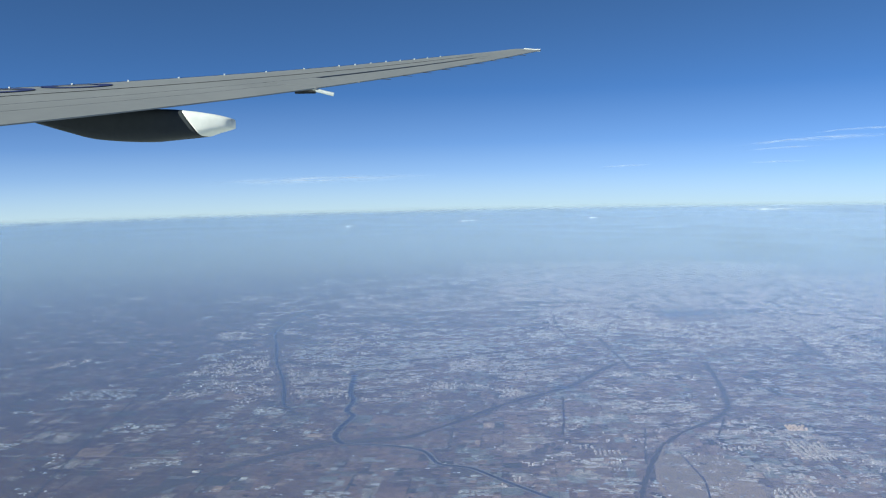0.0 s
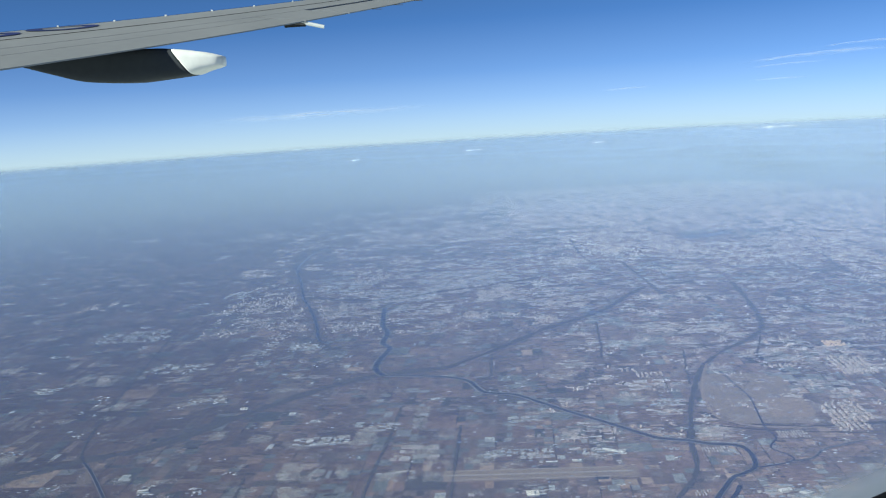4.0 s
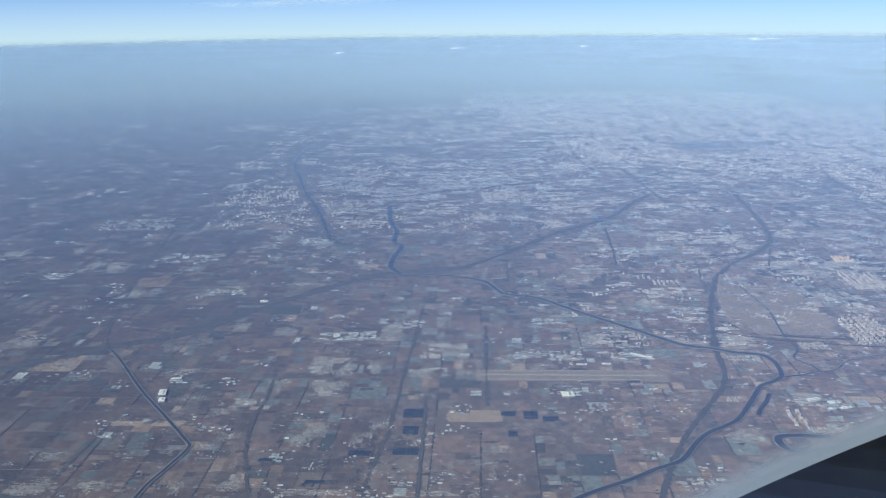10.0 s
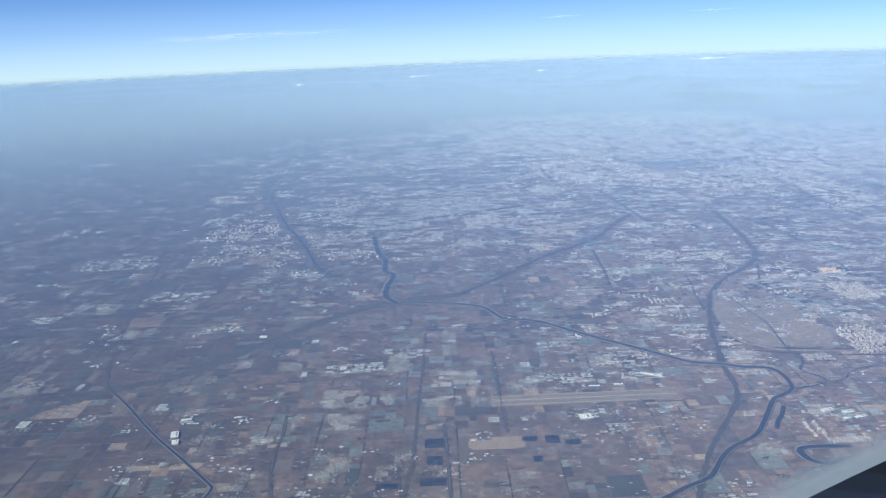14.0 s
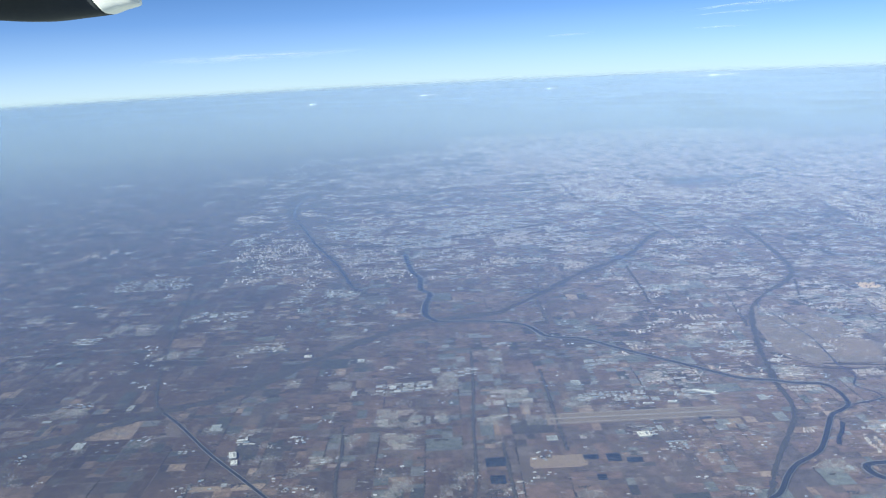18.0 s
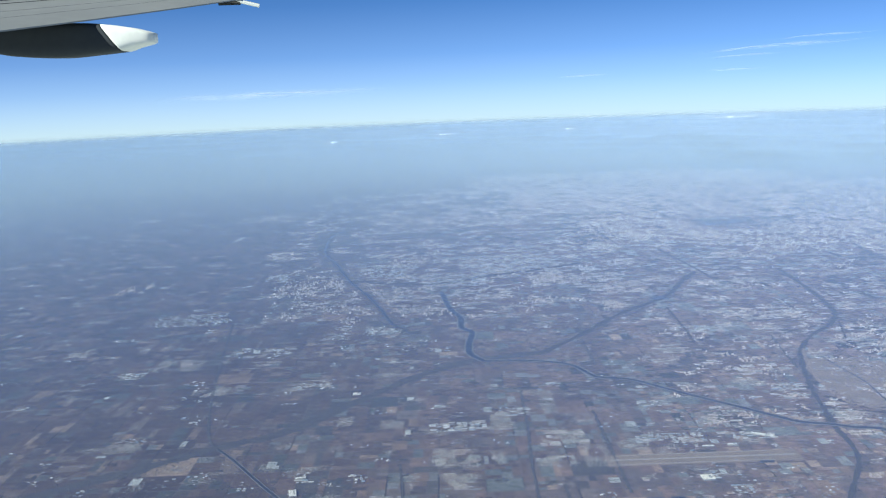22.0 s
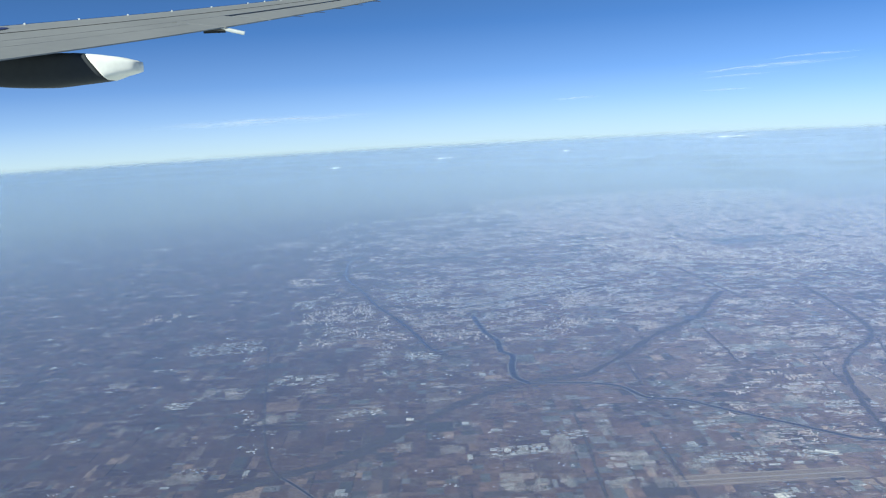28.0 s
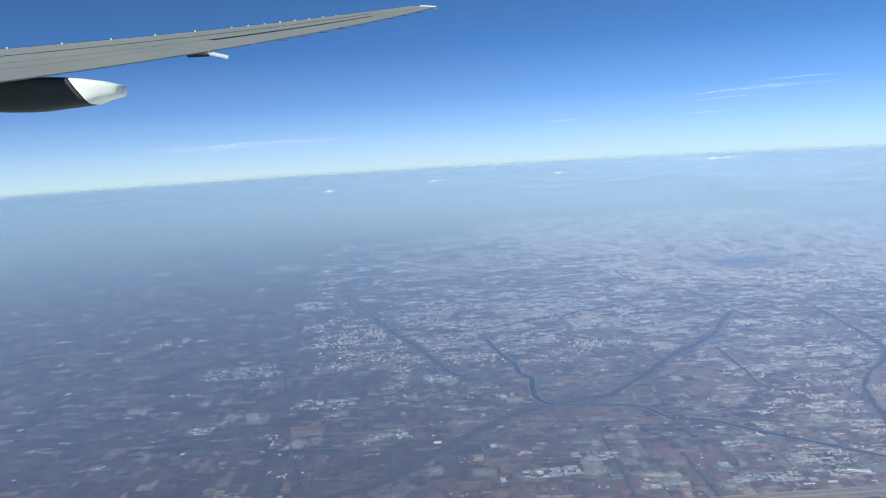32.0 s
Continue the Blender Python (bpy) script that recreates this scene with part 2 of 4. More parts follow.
def clump(soup, x, y, size, tall):
    """A bare crown, as an uneven little dome."""
    z, i, n = gz(x, y) + 0.004, len(soup.v), 5
    a0 = random.random() * 6.3
    for j in range(n):
        r = size * random.uniform(0.7, 1.2)
        soup.v.append((x + r * math.cos(a0 + j * 6.283 / n), y + r * math.sin(a0 + j * 6.283 / n), z))
    soup.v.append((x + random.uniform(-0.3, 0.3) * size, y + random.uniform(-0.3, 0.3) * size, z + tall * random.uniform(0.7, 1.2)))
    for j in range(n):
        soup.f.append((i + j, i + (j + 1) % n, i + n))
        soup.m.append(0)


# ---- ground ----
g = Soup()
rings, spokes = [0.0] + [4 * 1.13 ** i for i in range(46)], 96
for r in rings:
    for j in range(spokes):
        a = j * 2 * math.pi / spokes
        g.v.append((r * math.cos(a), r * math.sin(a), -r * r / (2 * GLOBE)))
for i in range(len(rings) - 1):
    for j in range(spokes):
        q = (j + 1) % spokes
        g.f.append((i * spokes + j, (i + 1) * spokes + j, (i + 1) * spokes + q, i * spokes + q))
        g.m.append(0)
ground = tagged(new("ground", g.mesh("ground", [SOIL])), "brown winter plain of bare fields reaching the horizon", "ground", kind="structure")


# ---- hills beyond the city ----
def hill_height(x, y):
    """Low wooded ridges, rising away from the plain."""
    rise = min(1.0, max(0.0, (y - 80) / 14)) * min(1.0, max(0.0, (x - 14) / 16))
    return rise * max(0.0, 0.35 + 0.8 * noise.noise(Vector((x * 0.09, y * 0.07, 1.7))) + 0.35 * noise.noise(Vector((x * 0.3, y * 0.22, 5.2))))


FOREST = material("winter_forest", (0.035, 0.038, 0.036), 0.95, vary=(0.065, 0.058, 0.05), scale=0.8)
s, nx, ny = Soup(), 70, 44
for j in range(ny + 1):
    for i in range(nx + 1):
        x, y = 14 + 70 * i / nx, 80 + 60 * j / ny
        s.v.append((x, y, gz(x, y) - 0.02 + hill_height(x, y)))
for j in range(ny):
    for i in range(nx):
        a = j * (nx + 1) + i
        s.f.append((a, a + 1, a + nx + 2, a + nx + 1))
        s.m.append(0)
hills = tagged(new("distant_hills", s.mesh("distant_hills", [FOREST])), "low dark wooded hills in blue haze behind the city", "hills", kind="structure")
hills.data.polygons.foreach_set("use_smooth", [True] * len(hills.data.polygons))

# ---- fields ----
near, far, pale, stubble, orchard = [], Soup(), Soup(), Soup(), Soup()
rnd = random.Random(4)
x_lines = [-70.0]
while x_lines[-1] < 70:
    x_lines.append(x_lines[-1] + rnd.uniform(0.55, 1.1))
y_lines = [-14.0]
while y_lines[-1] < 110:
    y_lines.append(y_lines[-1] + rnd.uniform(0.5, 1.0) * (1 + max(0, y_lines[-1] - 30) * 0.02))



def cut(x0, y0, x1, y1, deep):
    """Plots of one block."""
    w, d = x1 - x0, y1 - y0
    if deep == 0 or (w < 0.2 and d < 0.24) or rnd.random() < 0.08:
        yield x0, y0, x1, y1
        return
    k = rnd.uniform(0.3, 0.7)
    if w * 0.9 > d or (w > 0.3 and rnd.random() < 0.35):
        yield from cut(x0, y0, x0 + w * k, y1, deep - 1)
        yield from cut(x0 + w * k, y0, x1, y1, deep - 1)
    else:
        yield from cut(x0, y0, x1, y0 + d * k, deep - 1)
        yield from cut(x0, y0 + d * k, x1, y1, deep - 1)


for i in range(len(x_lines) - 1):
    for j in range(len(y_lines) - 1):
        xa, xb, ya, yb = x_lines[i], x_lines[i + 1], y_lines[j], y_lines[j + 1]
        if abs((xa + xb) / 2) > 0.62 * max(yb, 10) + 7 or (ya > 75 and j % 2):
            continue
        for x0, y0, x1, y1 in cut(xa + 0.008, ya + 0.008, xb - 0.008, yb - 0.008, (3 if xa < -2.5 or rnd.random() < 0.4 else 4) if ya < 45 else 3):
            m = rnd.uniform(0.001, 0.006)
            if x1 - x0 > 3 * m and y1 - y0 > 3 * m and rnd.random() < 0.94:
                plot = ((x0 + x1) / 2, (y0 + y1) / 2, x1 - x0 - 2 * m, y1 - y0 - 2 * m)
                if 12.5 < ya < 16.5 and abs(plot[0] - 0.8) < 1.9 and len(near) < 290:
                    near.append(plot)
                else:
                    u, v = plot[0], plot[1]
                    k, q = noise.noise(Vector((u * 0.5, v * 0.4, 4.4))), noise.noise(Vector((u * 0.45, v * 0.35, 9.1)))
                    east_share = min(1.0, max(0.4, 0.65 + u / (0.35 * v + 1)))
                    dice = rnd.random()
                    if u > 0.27 * v - 0.2 and v < 22.5:
                        kind_of = far if dice < 0.7 else (stubble if dice < 0.93 else pale)
                    elif dice < (0.4 if k > 0.12 else 0.06) * east_share:
                        kind_of = pale
                    elif dice > 1 - (0.25 if q > 0.12 else 0.04):
                        kind_of = orchard
                    elif 0.5 < dice < 0.53 + (0.1 if q < -0.2 else 0):
                        kind_of = stubble
                    else:
                        kind_of = far
                    patch(kind_of, *plot, lift=0.004 + rnd.random() * 0.002)
for name, plots, mat, words in (("field_mosaic", far, FIELD, ""), ("pale_plots", pale, GREY_PLOT, "grey-green plots under plastic and young wheat"), ("stubble_plots", stubble, TAN_PLOT, "tan stubble"), ("orchard_plots", orchard, DARK_PLOT, "dark bare orchards")):
    part(name, plots, mat, ground, words)["kind"] = "stuff"
for plot in near:
    s = Soup()
    patch(s, *plot, lift=0.004 + rnd.random() * 0.002)
    part("field", s, FIELD, ground)

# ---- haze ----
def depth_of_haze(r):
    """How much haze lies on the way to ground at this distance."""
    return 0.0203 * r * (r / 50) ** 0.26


def haze_material(name, near_colour, colour, uneven):
    m = bpy.data.materials.new(name)
    m.use_nodes = True
    n, k = m.node_tree.nodes, m.node_tree.links
    n.remove(n["Principled BSDF"])
    tau, at, tex, fit = n.new("ShaderNodeAttribute"), n.new("ShaderNodeTexCoord"), n.new("ShaderNodeTexNoise"), n.new("ShaderNodeMapRange")
    tau.attribute_name = "thickness"
    k.new(at.outputs["Object"], tex.inputs["Vector"])
    tex.inputs["Scale"].default_value, tex.inputs["Detail"].default_value = 0.045, 5
    fit.inputs[1].default_value, fit.inputs[2].default_value, fit.inputs[3].default_value, fit.inputs[4].default_value = 0.3, 0.7, uneven - 1, -1 - uneven
    k.new(tex.outputs[0], fit.inputs[0])
    mul, power, one = (n.new("ShaderNodeMath") for _ in range(3))
    mul.operation, power.operation, one.operation = "MULTIPLY", "EXPONENT", "SUBTRACT"
    k.new(fit.outputs[0], mul.inputs[0])
    k.new(tau.outputs["Fac"], mul.inputs[1])
    k.new(mul.outputs[0], power.inputs[0])
    one.inputs[0].default_value = 1
    k.new(power.outputs[0], one.inputs[1])
    dif, clear, mix = n.new("ShaderNodeBsdfDiffuse"), n.new("ShaderNodeBsdfTransparent"), n.new("ShaderNodeMixShader")
    west_dim, far_off, tint, dim = n.new("ShaderNodeAttribute"), n.new("ShaderNodeAttribute"), n.new("ShaderNodeMix"), n.new("ShaderNodeMix")
    west_dim.attribute_name, far_off.attribute_name = "west_dim", "far_off"
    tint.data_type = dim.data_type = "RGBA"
    k.new(far_off.outputs["Fac"], tint.inputs[0])  # airlight put into the colour: violet close by, paler far off
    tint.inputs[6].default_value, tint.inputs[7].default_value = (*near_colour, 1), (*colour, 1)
    k.new(west_dim.outputs["Fac"], dim.inputs[0])  # the dimmer haze light to the west is painted into its colour
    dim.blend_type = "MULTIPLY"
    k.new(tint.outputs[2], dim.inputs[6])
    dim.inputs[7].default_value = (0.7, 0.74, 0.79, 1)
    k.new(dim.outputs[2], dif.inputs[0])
    k.new(one.outputs[0], mix.inputs[0])
    k.new(clear.outputs[0], mix.inputs[1])
    k.new(dif.outputs[0], mix.inputs[2])
    k.new(mix.outputs[0], n["Material Output"].inputs[0])
    return m


def haze_layer(height, share):
    """One level layer of haze over the round ground, thicker far off, its colour painted paler to the east and darker
    towards the west.
    """
    s, tau, west_dim, far_off, n = Soup(), [], [], [], 128
    rim = 0.98 * math.sqrt(2 * GLOBE * (HEIGHT - height))
    radii = [0.0] + [6 * 1.075 ** i for i in range(60)]
    for r in radii:
        for j in range(n):
            a = j * 2 * math.pi / n
            x, y = r * math.sin(a), r * math.cos(a)
            s.v.append((x, y, gz(x, y) + height))
            # the haze's fade with distance is set into the layer by radius
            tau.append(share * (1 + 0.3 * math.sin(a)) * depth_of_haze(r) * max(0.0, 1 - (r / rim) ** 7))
            west_dim.append(min(1.0, max(0.0, 0.4 - 1.5 * math.sin(a))))
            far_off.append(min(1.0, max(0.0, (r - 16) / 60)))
    for i in range(len(radii) - 1):
        for j in range(n):
            q = (j + 1) % n
            s.f.append((i * n + j, i * n + q, (i + 1) * n + q, (i + 1) * n + j))
            s.m.append(0)
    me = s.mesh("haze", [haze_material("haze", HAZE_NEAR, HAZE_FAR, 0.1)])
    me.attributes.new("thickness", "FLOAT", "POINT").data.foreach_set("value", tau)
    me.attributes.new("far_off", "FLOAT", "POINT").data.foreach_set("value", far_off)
    me.attributes.new("west_dim", "FLOAT", "POINT").data.foreach_set("value", west_dim)
    me.polygons.foreach_set("use_smooth", [True] * len(s.f))
    ob = tagged(new("haze_layer", me), "thin blue haze lying over the plain towards the horizon", "haze", kind="stuff")
    ob.visible_shadow = False


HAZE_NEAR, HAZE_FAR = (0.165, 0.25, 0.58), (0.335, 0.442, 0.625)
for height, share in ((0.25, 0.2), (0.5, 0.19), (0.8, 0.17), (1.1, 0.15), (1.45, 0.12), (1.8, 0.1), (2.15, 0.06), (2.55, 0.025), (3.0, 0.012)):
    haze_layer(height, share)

# ---- rivers and roads ----
RIVER = [(-2.03, 35.41), (-1.7, 32.51), (-1.35, 31.22), (-1.34, 29.8), (-1.0, 29.13), (-1.14, 27.87), (-1.16, 26.9), (-1.03, 26.41), (-0.76, 25.94), (0.27, 25.83), (1.12, 25.6), (1.78, 25.16), (2.18, 24.2), (2.48, 23.95), (3.17, 23.71), (3.88, 22.91), (4.67, 22.03), (5.35, 21.33), (5.98, 20.63), (6.43, 20.2), (7.04, 19.99), (7.5, 19.75), (7.98, 19.65), (8.18, 19.45)]
LOWER = [(8.18, 19.45), (8.23, 19.01), (8.13, 18.4), (7.85, 18.1), (7.55, 17.88), (7.27, 17.39), (6.94, 16.78), (6.63, 16.27), (6.31, 15.98), (5.96, 15.72), (5.63, 15.31), (5.31, 14.76), (5.09, 14.53), (4.69, 14.29), (4.23, 13.95), (3.31, 13.36), (1.9, 12.2)]
BRANCH = [(7.6, 17.5), (7.42, 17.1), (7.2, 16.75), (7.08, 16.45)]
OXBOW = [(8.15, 15.56), (7.54, 15.61), (7.19, 15.54), (7.15, 15.2), (7.37, 14.93), (7.74, 15.0)]
BELT = [(12.21, 37.49), (12.04, 34.81), (11.76, 32.04), (11.4, 30.03), (10.66, 28.59), (9.49, 27.26), (8.6, 25.76), (8.05, 24.15), (7.56, 22.28), (7.32, 21.04), (7.09, 19.92), (6.97, 18.59), (6.66, 17.69), (6.05, 16.6), (5.51, 15.62), (5.21, 14.95), (5.0, 14.43), (4.69, 13.57), (4.2, 12.0)]
WEST_RIVER = [(-3.26, 30.03), (-3.71, 30.58), (-4.1, 32.08), (-4.44, 33.45), (-5.22, 35.98), (-6.01, 38.29), (-7.05, 42.34), (-7.97, 45.54), (-8.27, 50.22), (-7.79, 53.02)]
CANAL = [(-7.19, 19.81), (-6.62, 19.05), (-5.59, 17.49), (-4.68, 16.28), (-3.89, 15.21), (-3.75, 14.92), (-3.88, 14.24), (-4.03, 13.66), (-4.09, 13.16), (-4.2, 12.0)]
CANAL_ROAD = [(-7.19, 19.81), (-7.56, 20.48), (-7.98, 22.13), (-8.44, 24.57), (-8.92, 27.55), (-9.55, 31.69)]
DIAGONAL = [(-13.5, 15.6), (-9.2, 18.52), (-8.22, 19.2), (-7.24, 19.92), (-6.02, 20.57), (-4.95, 21.81), (-3.8, 23.32), (-2.76, 24.59), (-1.89, 25.42), (-1.11, 26.0), (1.1, 26.6), (2.53, 28.42), (4.18, 30.8), (5.75, 32.47), (6.77, 33.85), (7.74, 35.86), (8.71, 37.51)]


def waterway(name, line, width, bank, label):
    ob = thing(name, label, "river", kind="structure")
    pts = smooth(line)
    s = Soup()
    ribbon(s, pts, width, 0.016, 0.06)
    part("water", s, WATER, ob)
    if bank:
        for sign in (-1, 1):
            s = Soup()
            ribbon(s, pts, bank, 0.02, 0.15, shift=sign * (width / 2 + bank / 2))
            part("bank", s, BANK, ob, "pale stone embankment")
    return ob


waterway("river", RIVER[8:], 0.125, 0.045, "embanked grey-green river winding between fields")
waterway("river", RIVER[:9], 0.2, 0.035, "broad dark bend of a river with a pale bank")
waterway("river", LOWER, 0.105, 0.014, "broad dark river among winter fields")
waterway("river", BRANCH, 0.09, 0, "dark side arm of the river")
waterway("river", OXBOW, 0.14, 0.03, "dark looping oxbow water")
waterway("canal", CANAL, 0.065, 0.016, "straight canal with pale banks")
waterway("river", WEST_RIVER, 0.11, 0, "dark wide river running towards the horizon")


def belt(name, line, width, label, dense=26, tall=0.018):
    """A wooded strip: dark ground and many crowns."""
    ob = thing(name, label, "trees", kind="stuff")
    pts = smooth(line)
    s = Soup()
    ribbon(s, pts, width * 0.7, 0.01, 0.45)
    part("undergrowth", s, WOOD, ob)
    s = Soup()
    for a, b in zip(pts, pts[1:]):
        t = (b - a)
        side = Vector((-t.y, t.x)).normalized()
        for _ in range(max(2, int(t.length * dense * width / 0.1))):
            p = a + t * random.random() + side * random.gauss(0, width * 0.42)
            clump(s, p.x, p.y, random.uniform(0.014, 0.032), tall)
    part("crowns", s, WOOD, ob)


belt("wooded_river_belt", BELT[:11], 0.21, "dark bare trees along an old river bed")
belt("wooded_river_belt", BELT[10:], 0.15, "dark bare trees along an old river bed")
belt("tree_belt", [(7.7, 21.9), (8.4, 21.0), (9.1, 20.85), (10.0, 20.65), (11.4, 20.75), (13.5, 20.9)], 0.2, "dark belt of bare trees beside dry grassland", dense=20)
belt("wooded_river_belt", DIAGONAL[:11], 0.5, "dark band of bare woodland crossing the fields", dense=26)
belt("wooded_river_belt", DIAGONAL[10:], 0.32, "dark band of bare woodland crossing the fields", dense=22)
belt("wooded_river_belt", WEST_RIVER, 0.24, "dark bare trees beside a wide river", dense=12)
MID_BELT = [(-5.89, 38.29), (-3.9, 37.31), (-1.95, 37.05), (-0.1, 38.2), (1.85, 39.04), (4.41, 40.43)]
belt("tree_belt", MID_BELT, 0.5, "dark belt of bare trees between two towns", dense=8)
belt("tree_belt", [(6.06, 31.61), (5.93, 28.57), (5.79, 26.93)], 0.1, "dark belt of bare trees between fields", dense=12)
belt("tree_belt", [(10.25, 26.35), (11.07, 28.94)], 0.08, "narrow row of bare trees", dense=20)
belt("tree_belt", [(7.38, 21.12), (9.02, 20.49), (11.1, 20.16)], 0.1, "narrow row of bare trees", dense=20)
waterway("stream", [(8.95, 25.21), (9.06, 23.91), (9.16, 22.83), (9.05, 21.66), (8.95, 20.6), (9.02, 20.02), (8.74, 19.43), (9.01, 18.94), (8.94, 18.62), (8.21, 18.36)], 0.05, 0, "narrow dark stream")
waterway("stream", [(8.9, 18.62), (9.45, 18.79), (9.88, 19.28), (10.9, 19.7)], 0.04, 0.02, "narrow dark stream with pale banks")
waterway("lake", [(12.6, 50.3), (13.5, 50.6), (14.3, 50.7), (15.1, 51.3)], 0.9, 0, "dark lake in the hazy city")
waterway("pond", [(5.9, 33.0), (6.35, 33.1)], 0.5, 0, "blue-green pond beside the woodland")

# cells that water and woodland take up, where nothing is built
TAKEN = set()
for line, reach in ((RIVER, 0.14), (LOWER, 0.16), (BELT, 0.17), (DIAGONAL, 0.3), (CANAL, 0.1), (OXBOW, 0.16), (WEST_RIVER, 0.2)):
    pts = smooth(line)
    for a, b in zip(pts, pts[1:]):
        for i in range(int((b - a).length / 0.03) + 1):
            p = a + (b - a) * (i * 0.03 / max((b - a).length, 0.03))
            n = int(reach / 0.05)
            for u in range(-n, n + 1):
                for v in range(-n, n + 1):
                    TAKEN.add((round(p.x / 0.05) + u, round(p.y / 0.05) + v))


def is_free(x, y):
    return (round(x / 0.05), round(y / 0.05)) not in TAKEN

ROADS = [[(0.1, 23.11), (0.05, 20.56), (-0.05, 18.48), (-0.08, 16.75), (-0.13, 15.51), (-0.3, 13.83), (-0.4, 12.0)], [(0.51, 17.3), (0.55, 15.75), (0.59, 13.85), (0.6, 12)],
         [(-2.92, 18.6), (-2.8, 17.25), (-2.81, 16.06), (-2.65, 14.79), (-2.26, 13.41)], [(2.43, 27.88), (2.44, 25.16)], [(1.76, 21.5), (1.76, 19.15), (1.77, 16.78)], CANAL_ROAD,
         [(6.53, 52.96), (6.64, 46.91), (7.03, 43.26)], [(17.79, 43.43), (17.29, 39.27), (17.55, 36.68), (17.49, 35.31)], [(8.42, 43.54), (9.09, 35.85)], [(8.35, 27.57), (7.89, 24.15)], [(-5.74, 13.72), (-5.6, 16.14)]]
for line in ROADS:
    ob = thing("road", "narrow grey country road lined with bare trees", "road", kind="structure")
    s = Soup()
    ribbon(s, smooth(line), 0.03 if line[0][1] < 40 else 0.12, 0.012)
    part("carriageway", s, ASPHALT, ob)
    s = Soup()
    ribbon(s, smooth(line), 0.055 if line[0][1] < 40 else 0.12, 0.009, 0.6)
    for a, b in zip(smooth(line), smooth(line)[1:]):
        t = b - a
        for _ in range(int(t.length * 170)):
            p = a + t * random.random()
            clump(s, p.x + random.gauss(0, 0.024), p.y, random.uniform(0.008, 0.019), 0.016)
    part("roadside_trees", s, WOOD, ob)["kind"] = "stuff"
lanes, hedges = Soup(), Soup()


def lane_runs(start, end):
    """A lane is worn here and overgrown there: uneven runs with gaps between them."""
    at = start
    while at < end:
        run = rnd.uniform(0.5, 2.6)
        if rnd.random() < 0.55:
            yield at, min(end, at + run)
        at += run


for x in x_lines[::2]:
    for a, b in lane_runs(max(11.0, (abs(x) - 7) / 0.6), 60.0):
        ribbon(lanes, [Vector((x, a + (b - a) * i / 3)) for i in range(4)], rnd.uniform(0.009, 0.016), 0.008)
for y in y_lines[::3]:
    for a, b in lane_runs(-0.6 * y - 7, 0.6 * y + 7):
        ribbon(lanes, [Vector((a + (b - a) * i / 3, y)) for i in range(4)], rnd.uniform(0.009, 0.015), 0.008)
for _ in range(620):
    x, y = rnd.uniform(-1, 1), 12 + 45 * rnd.random() ** 1.6
    x *= 0.6 * y + 4
    x, along = min(x_lines, key=lambda q: abs(q - x)), rnd.uniform(0.3, 1.2)
    for _ in range(int(along * 50)):
        clump(hedges, x + rnd.gauss(0, 0.011), y + rnd.random() * along, rnd.uniform(0.006, 0.016), 0.014)
part("lanes", lanes, LANE, ground)["kind"] = "stuff"
tagged(new("hedgerow_trees", hedges.mesh("hedgerow_trees", [WOOD])), "rows of bare trees along lanes and field edges", "trees", kind="stuff")

# ---- airfield, ponds, bare earth ----
field = thing("airfield", "pale concrete runway on a brown grass strip", "airfield", kind="structure")
for name, x0, x1, y0, d, mat in (("strip", 1.55, 5.7, 18.36, 0.6, STRIP), ("runway", 1.63, 5.6, 18.38, 0.07, CONCRETE), ("taxiway", 1.75, 5.1, 18.14, 0.035, CONCRETE), ("taxiway", 1.88, 5.1, 18.62, 0.035, CONCRETE)):
    s = Soup()
    patch(s, (x0 + x1) / 2, y0, x1 - x0, d, 0.012 if name == "strip" else 0.016)
    part(name, s, mat, field)
PONDS = [(0.31, 16.44, 0.42, 0.4), (0.3, 15.7, 0.3, 0.36), (0.27, 14.87, 0.48, 0.3), (-0.56, 14.78, 0.4, 0.2), (2.18, 16.46, 0.3, 0.22), (2.25, 15.6, 0.18, 0.24), (2.62, 16.4, 0.28, 0.36), (3.0, 16.25, 0.3, 0.22), (4.9, 18.05, 0.3, 0.12), (-2.2, 14.5, 0.3, 0.12), (-1.2, 13.75, 0.35, 0.12)]
for x, y, w, d in PONDS:
    ob = thing("solar_field", "block of dark solar panels in rows", "solar panels", "solar fields")
    ob.location = (x, y, gz(x, y))
    nx, ny = max(2, round(w / 0.07)), max(2, round(d / 0.07))
    for i in range(nx):
        for j in range(ny):
            s = Soup()
            s.box((i + 0.5) * w / nx - w / 2, (j + 0.5) * d / ny - d / 2, w / nx * 0.86, d / ny * 0.84, 0.012, top=0, base=0.0)
            part("panel", s, POND, ob)


def tract(name, x, y, rx, ry, mat, lift, label):
    """An uneven piece of ground."""
    o, n, s = random.random() * 9, 26, Soup()
    for i in range(n):
        a = i * 2 * math.pi / n
        k = 1 + 0.2 * noise.noise(Vector((math.cos(a) * 1.5 + o, math.sin(a) * 1.5, o)))
        c, q = (math.copysign(abs(f(a)) ** 0.3, f(a)) for f in (math.cos, math.sin))
        u, v = x + rx * k * c, y + ry * k * q
        s.v.append((u, v, gz(u, v) + lift))
    s.f.append(tuple(range(n)))
    s.m.append(0)
    part(name, s, mat, ground, label)


